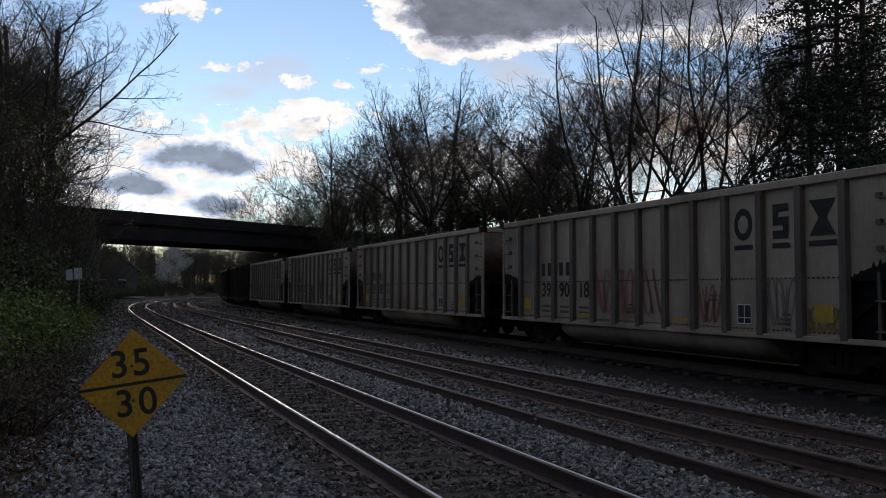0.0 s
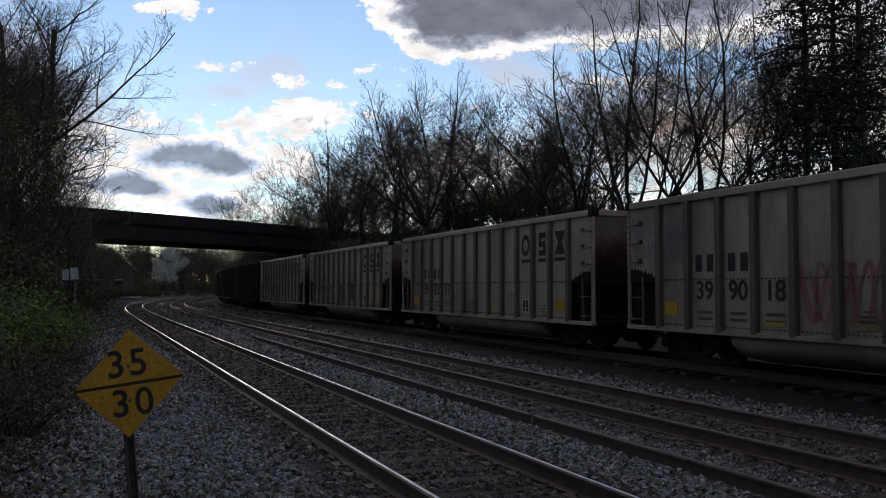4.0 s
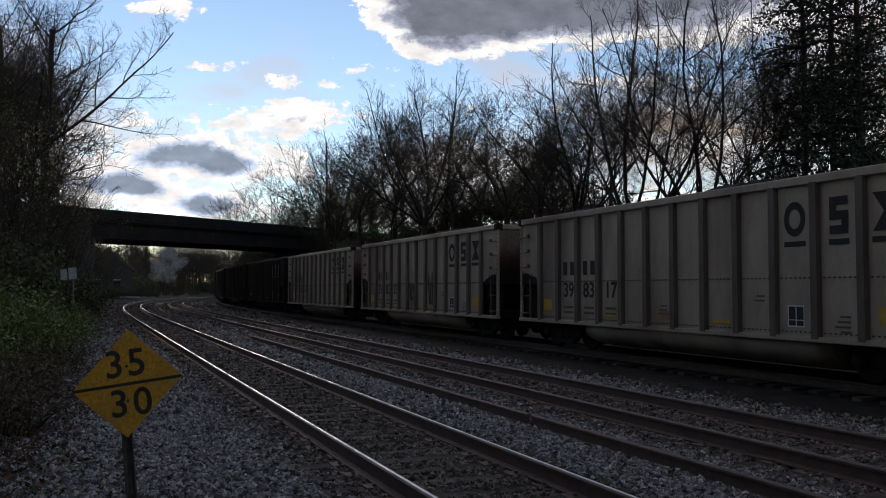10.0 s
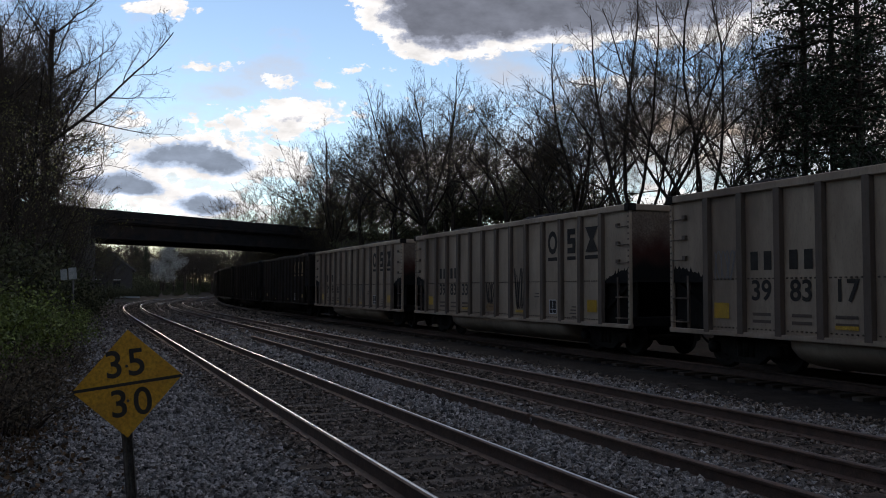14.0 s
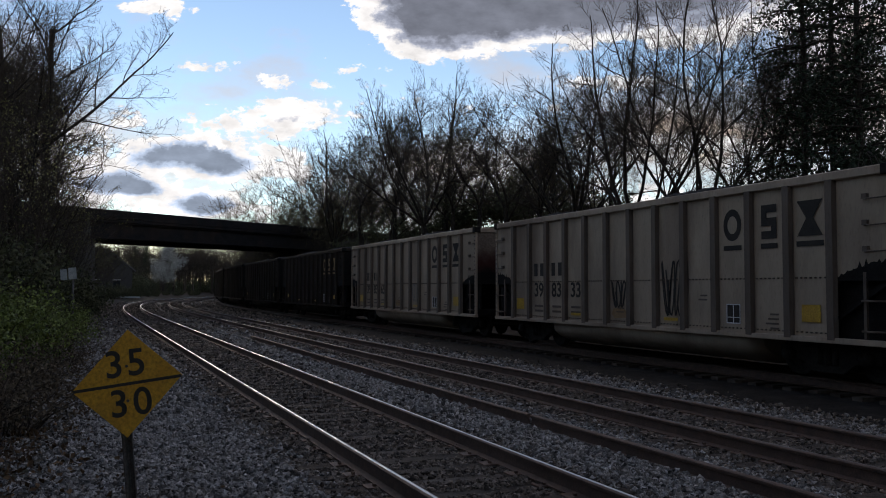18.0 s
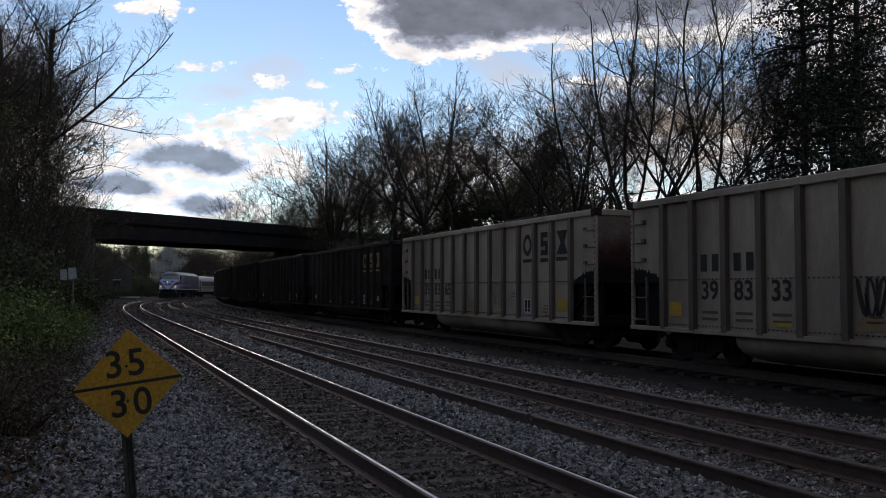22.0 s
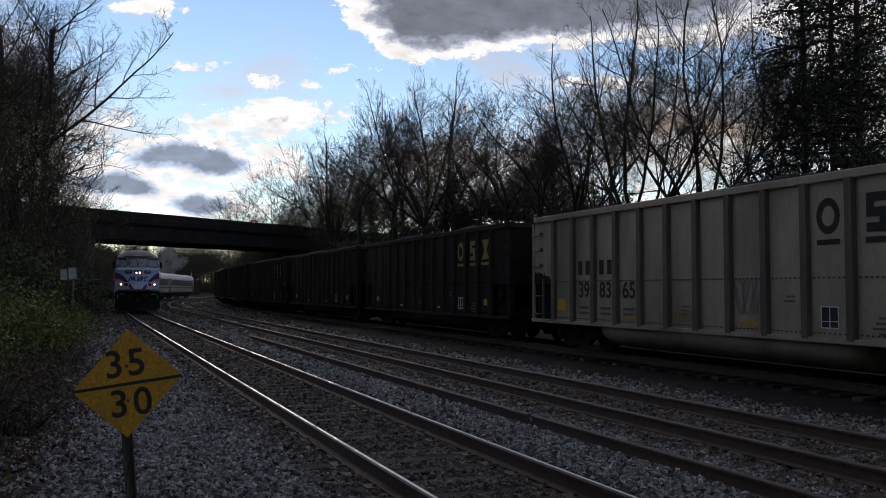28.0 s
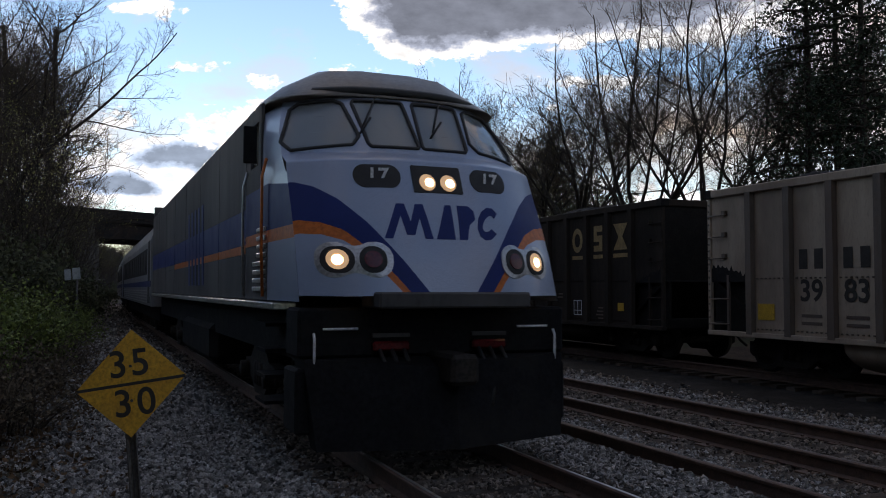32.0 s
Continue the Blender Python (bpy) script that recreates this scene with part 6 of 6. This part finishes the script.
for px, d, sc, turn in ((0, 30, 1.4, 0), (60, 36, 1.4, 1), (110, 44, 1.3, 2), (-60, 26, 1.5, 3), (140, 55, 1.2, 4), (30, 42, 1.6, 5), (90, 56, 1.5, .6), (150, 66, 1.1, 1.6), (-30, 36, 1.7, 2.6), (60, 60, 2.0, 3.3),
                        (20, 70, 2.2, 2.0), (100, 74, 1.8, 1.0)):
    plant(IVYB, *at(px, d), sc, turn)
for px, d, sc, turn in ((20, 12, .9, 0), (-60, 11, .9, 1), (60, 16, .9, 2), (110, 22, .8, 3), (-10, 14, 1.1, 4)):
    plant(BRIAR, *at(px, d), sc, turn)
for k in range(22):
    px = 480 + k * 52
    d = 86 - k * 2.9 + rng.uniform(-3, 2)
    plant(IVYB, *at(px, d), rng.uniform(1.2, 1.9) * (.7 if 1040 < px < 1360 else 1), rng.uniform(0, 6))


def leaf_litter():
    r = np.random.default_rng(8)
    n = 9000
    ss, off = r.uniform(2, 30, n), r.normal(-4.6, .8, n)
    pts = []
    for a, b in zip(ss, off):
        x, y, _ = spot(a, b)
        pts.append((x, y, float(ground_height(np.array([b]), np.array([a]))[0]) + .03))
    me = leaf_mesh("leaf_litter", DEADLEAF, pts, .075, n, 8, .02)
    return tagged(new("leaf_litter", me), "brown dead leaves along the ballast edge", "leaf litter", kind="stuff")


leaf_litter()
# ---------------------------------------------------------------- beyond the bridge
def outside(src, x, y, scale, turn):
    """Plants on the outer side of the bend alone, clear of the trains."""
    off, s = offset_of(np.array([x]), np.array([y]))
    if off[0] < -5.5 - 1.2 * scale or s[0] > 260:
        plant(src, x, y, scale, turn)


for px, d in ((172, 112), (182, 104), (192, 118), (203, 108), (212, 118), (222, 116), (206, 132), (214, 136), (222, 138), (195, 130)):
    outside(IVYB, *at(px, d), 1.0, px)
for k in range(30):
    px = 165 + k * 10.5
    d = rng.uniform(146, 180) if px < 250 else rng.uniform(215, 250)
    outside(IVYB, *at(px, d), rng.uniform(1.6, 2.4), rng.uniform(0, 6))
    if k % 2:
        outside(BUSHY, *at(px + 4, d + 8), rng.uniform(.7, 1.0), rng.uniform(0, 6))
for k in range(13):
    x, y, _ = spot(96 + k * 5, -10.5)
    outside(BUSHY, x, y, rng.uniform(.85, 1.0), rng.uniform(0, 6))
for k in range(30):
    x, y, _ = spot(84 + k * 4.2, -6.6 - rng.uniform(0, 3.5))
    outside(IVYB, x, y, rng.uniform(.8, 1.2) if k < 14 else rng.uniform(.5, .75), rng.uniform(0, 6))
for src, px, d, top in ((THIN, 318, 225, 430), (THIN, 342, 222, 428), (ASH, 331, 240, 430), (THIN, 356, 230, 430), (HAZE, 385, 250, 440), (ELM, 420, 255, 436), (HAZE, 455, 255, 440), (ELM, 200, 190, 438),
                        (OAK, 180, 176, 436), (ELM, 235, 200, 440), (PINE, 258, 196, 440), (PINE, 240, 205, 440)):
    if src is PINE:
        plant(PINE, *at(px, d), .66, px)
    else:
        plant_to(src, px, d, top, px * .1)
def far_wood():
    r = random.Random(9)
    w, pts = Mesh(), []
    for k in range(320):
        px = r.uniform(120, 620)
        d = r.uniform(200, 300)
        x, y = at(px, d)
        h = 1.7 + (512 - 438 + 10 * noise.noise((px * .02, 3, 0)) + r.uniform(-16, 10)) / 1500 * d
        w.tube([(x, y, 0), (x + r.uniform(-.5, .5), y, h * .6), (x, y, h)], [.22, .14, .03], 4, caps=False)
        for j in range(26):
            a = r.uniform(0, 6.283)
            z = h * r.uniform(.3, .95)
            l2 = (h - z) * .35 + 1.2
            e = Vector((x + math.cos(a) * l2, y + math.sin(a) * l2, z + l2 * r.uniform(.3, 1.0)))
            w.tube([(x, y, z), e], [.06, .02], 3, caps=False)
            for i in range(3):
                g = e + Vector((r.gauss(0, .9), r.gauss(0, .9), r.gauss(0, .9)))
                w.tube([Vector((x, y, z)).lerp(e, r.uniform(.4, .9)), g], [.03, .012], 3, caps=False)
    me = w.data("far_wood", TWIG)
    ob = tagged(new("far_wood", me), "grey bare woods on the far side", "woods", kind="stuff")
    return ob


far_wood()


def blossom_tree():
    wood, fine, tips = grow(31, 10.5, spread=.55, fork=.03, counts=(14, 6, 5, 2), thick=.012)
    t = thing("blossom_tree", "white blossoming tree beyond the bridge", "tree")
    part("trunk", wood, BARK, t, clean=False)
    part("crown", fine, TWIG, t, clean=False)
    part("blossom", leaf_mesh("blossom", BLOSSOM, tips, .2, 6500, 31, .28), BLOSSOM, t, "white blossom")
    x, y = at(289, 178)
    t.matrix_basis = pose(x, y, -.2) @ Matrix.Scale(1.15, 4)
    return t


blossom_tree()


def house():
    x, y = at(190, 142)
    h = thing("house", "grey gabled house among trees beyond the bridge", "house", m=pose(x, y, .5, 0, 0, 25))
    part("wall", Mesh().prism([(-4, -1), (4, -1), (4, 4.4), (0, 7.6), (-4, 4.4)], 1, 0, 9), SIDING, h, "pale siding walls")
    for s in (-1, 1):
        part("roof", Mesh().prism([(s * 4.5, 4.0), (0, 7.65), (0, 7.9), (s * 4.6, 4.25)], 1, -.4, 9.4), SHINGLE, h, "grey shingle roof slope")
    for xx in (-2.2, 1.0):
        w = part("window", Mesh().box(xx, xx + 1.1, -.05, .05, 1.0, 2.6, .02), DARKGLASS, h, "dark sash window")
        part("frame", Mesh().box(xx - .1, xx + 1.2, -.04, .04, .9, 1.0).box(xx - .1, xx + 1.2, -.04, .04, 2.6, 2.7), WHITE, w)


house()
fence = thing("guard_rail", "pale metal guard rail beyond the bridge", "guard rail", m=pose(*at(228, 135), -.3, 0, 0, 12))
part("beam", Mesh().box(-1.8, 1.8, -.03, .03, .5, .75, .02), WHITEPANEL, fence)
for k in range(4):
    part("post", Mesh().box(-1.7 + k * 1.1, -1.6 + k * 1.1, .03, .12, -.3, .7), POST, fence)
# ---------------------------------------------------------------- what moves
def roll_wheels(vehicle, path, radius, times):
    """Turns a vehicle's wheelsets; path gives the metres run at a time."""
    for o in vehicle.children:
        if o.name.startswith("wheelset"):
            x, y, z = o.location
            walk(o, [(t, pose(x, y, z, math.degrees(path(t) / radius))) for t in times])


def motions():
    slow = [.35 * k for k in range(92)] + [32]
    for n, car in CARS:
        if -1 <= n <= 5:
            roll_wheels(car, lambda t: TRAIN_V * t + TRAIN_A * t * t, .455, slow)
    for n, car in CARS:
        rows = []
        for t in range(0, 33):
            s = TRAIN_S + n * CAR_PITCH - TRAIN_V * t - TRAIN_A * t * t - HALF
            rows.append((t, bogie_pose(s, TRACK[2], 5.5)))
        walk(car, rows)
    times = [.5 * k for k in range(65)]
    def run(t):
        b = 32 - t
        return 9.76 + 14.15 * b - .0265 * b * b
    walk(LOCO, [(t, bogie_pose(run(t) + 10.2, 0.0, 6.0) @ Matrix.Translation((0, -10.2, 0))) for t in times])
    for k, c in enumerate(COACHES):
        walk(c, [(t, bogie_pose(run(t) + 33.7 + k * 26.0, 0.0, 8.8)) for t in times])
    roll_wheels(LOCO, lambda t: run(0) - run(t), .46, [k / 25 for k in range(801)])
    walk(HIGH_CLOUD, [(0, pose(28 * 2.8, 4200, 1.7)), (16, pose(0, 4200, 1.7)), (32, pose(-28 * 2.8, 4200, 1.7))])
    walk(LOW_CLOUD, [(0, pose(10 * 3.07, 4600, 1.7)), (16, pose(0, 4600, 1.7)), (32, pose(-10 * 3.07, 4600, 1.7))])


motions()
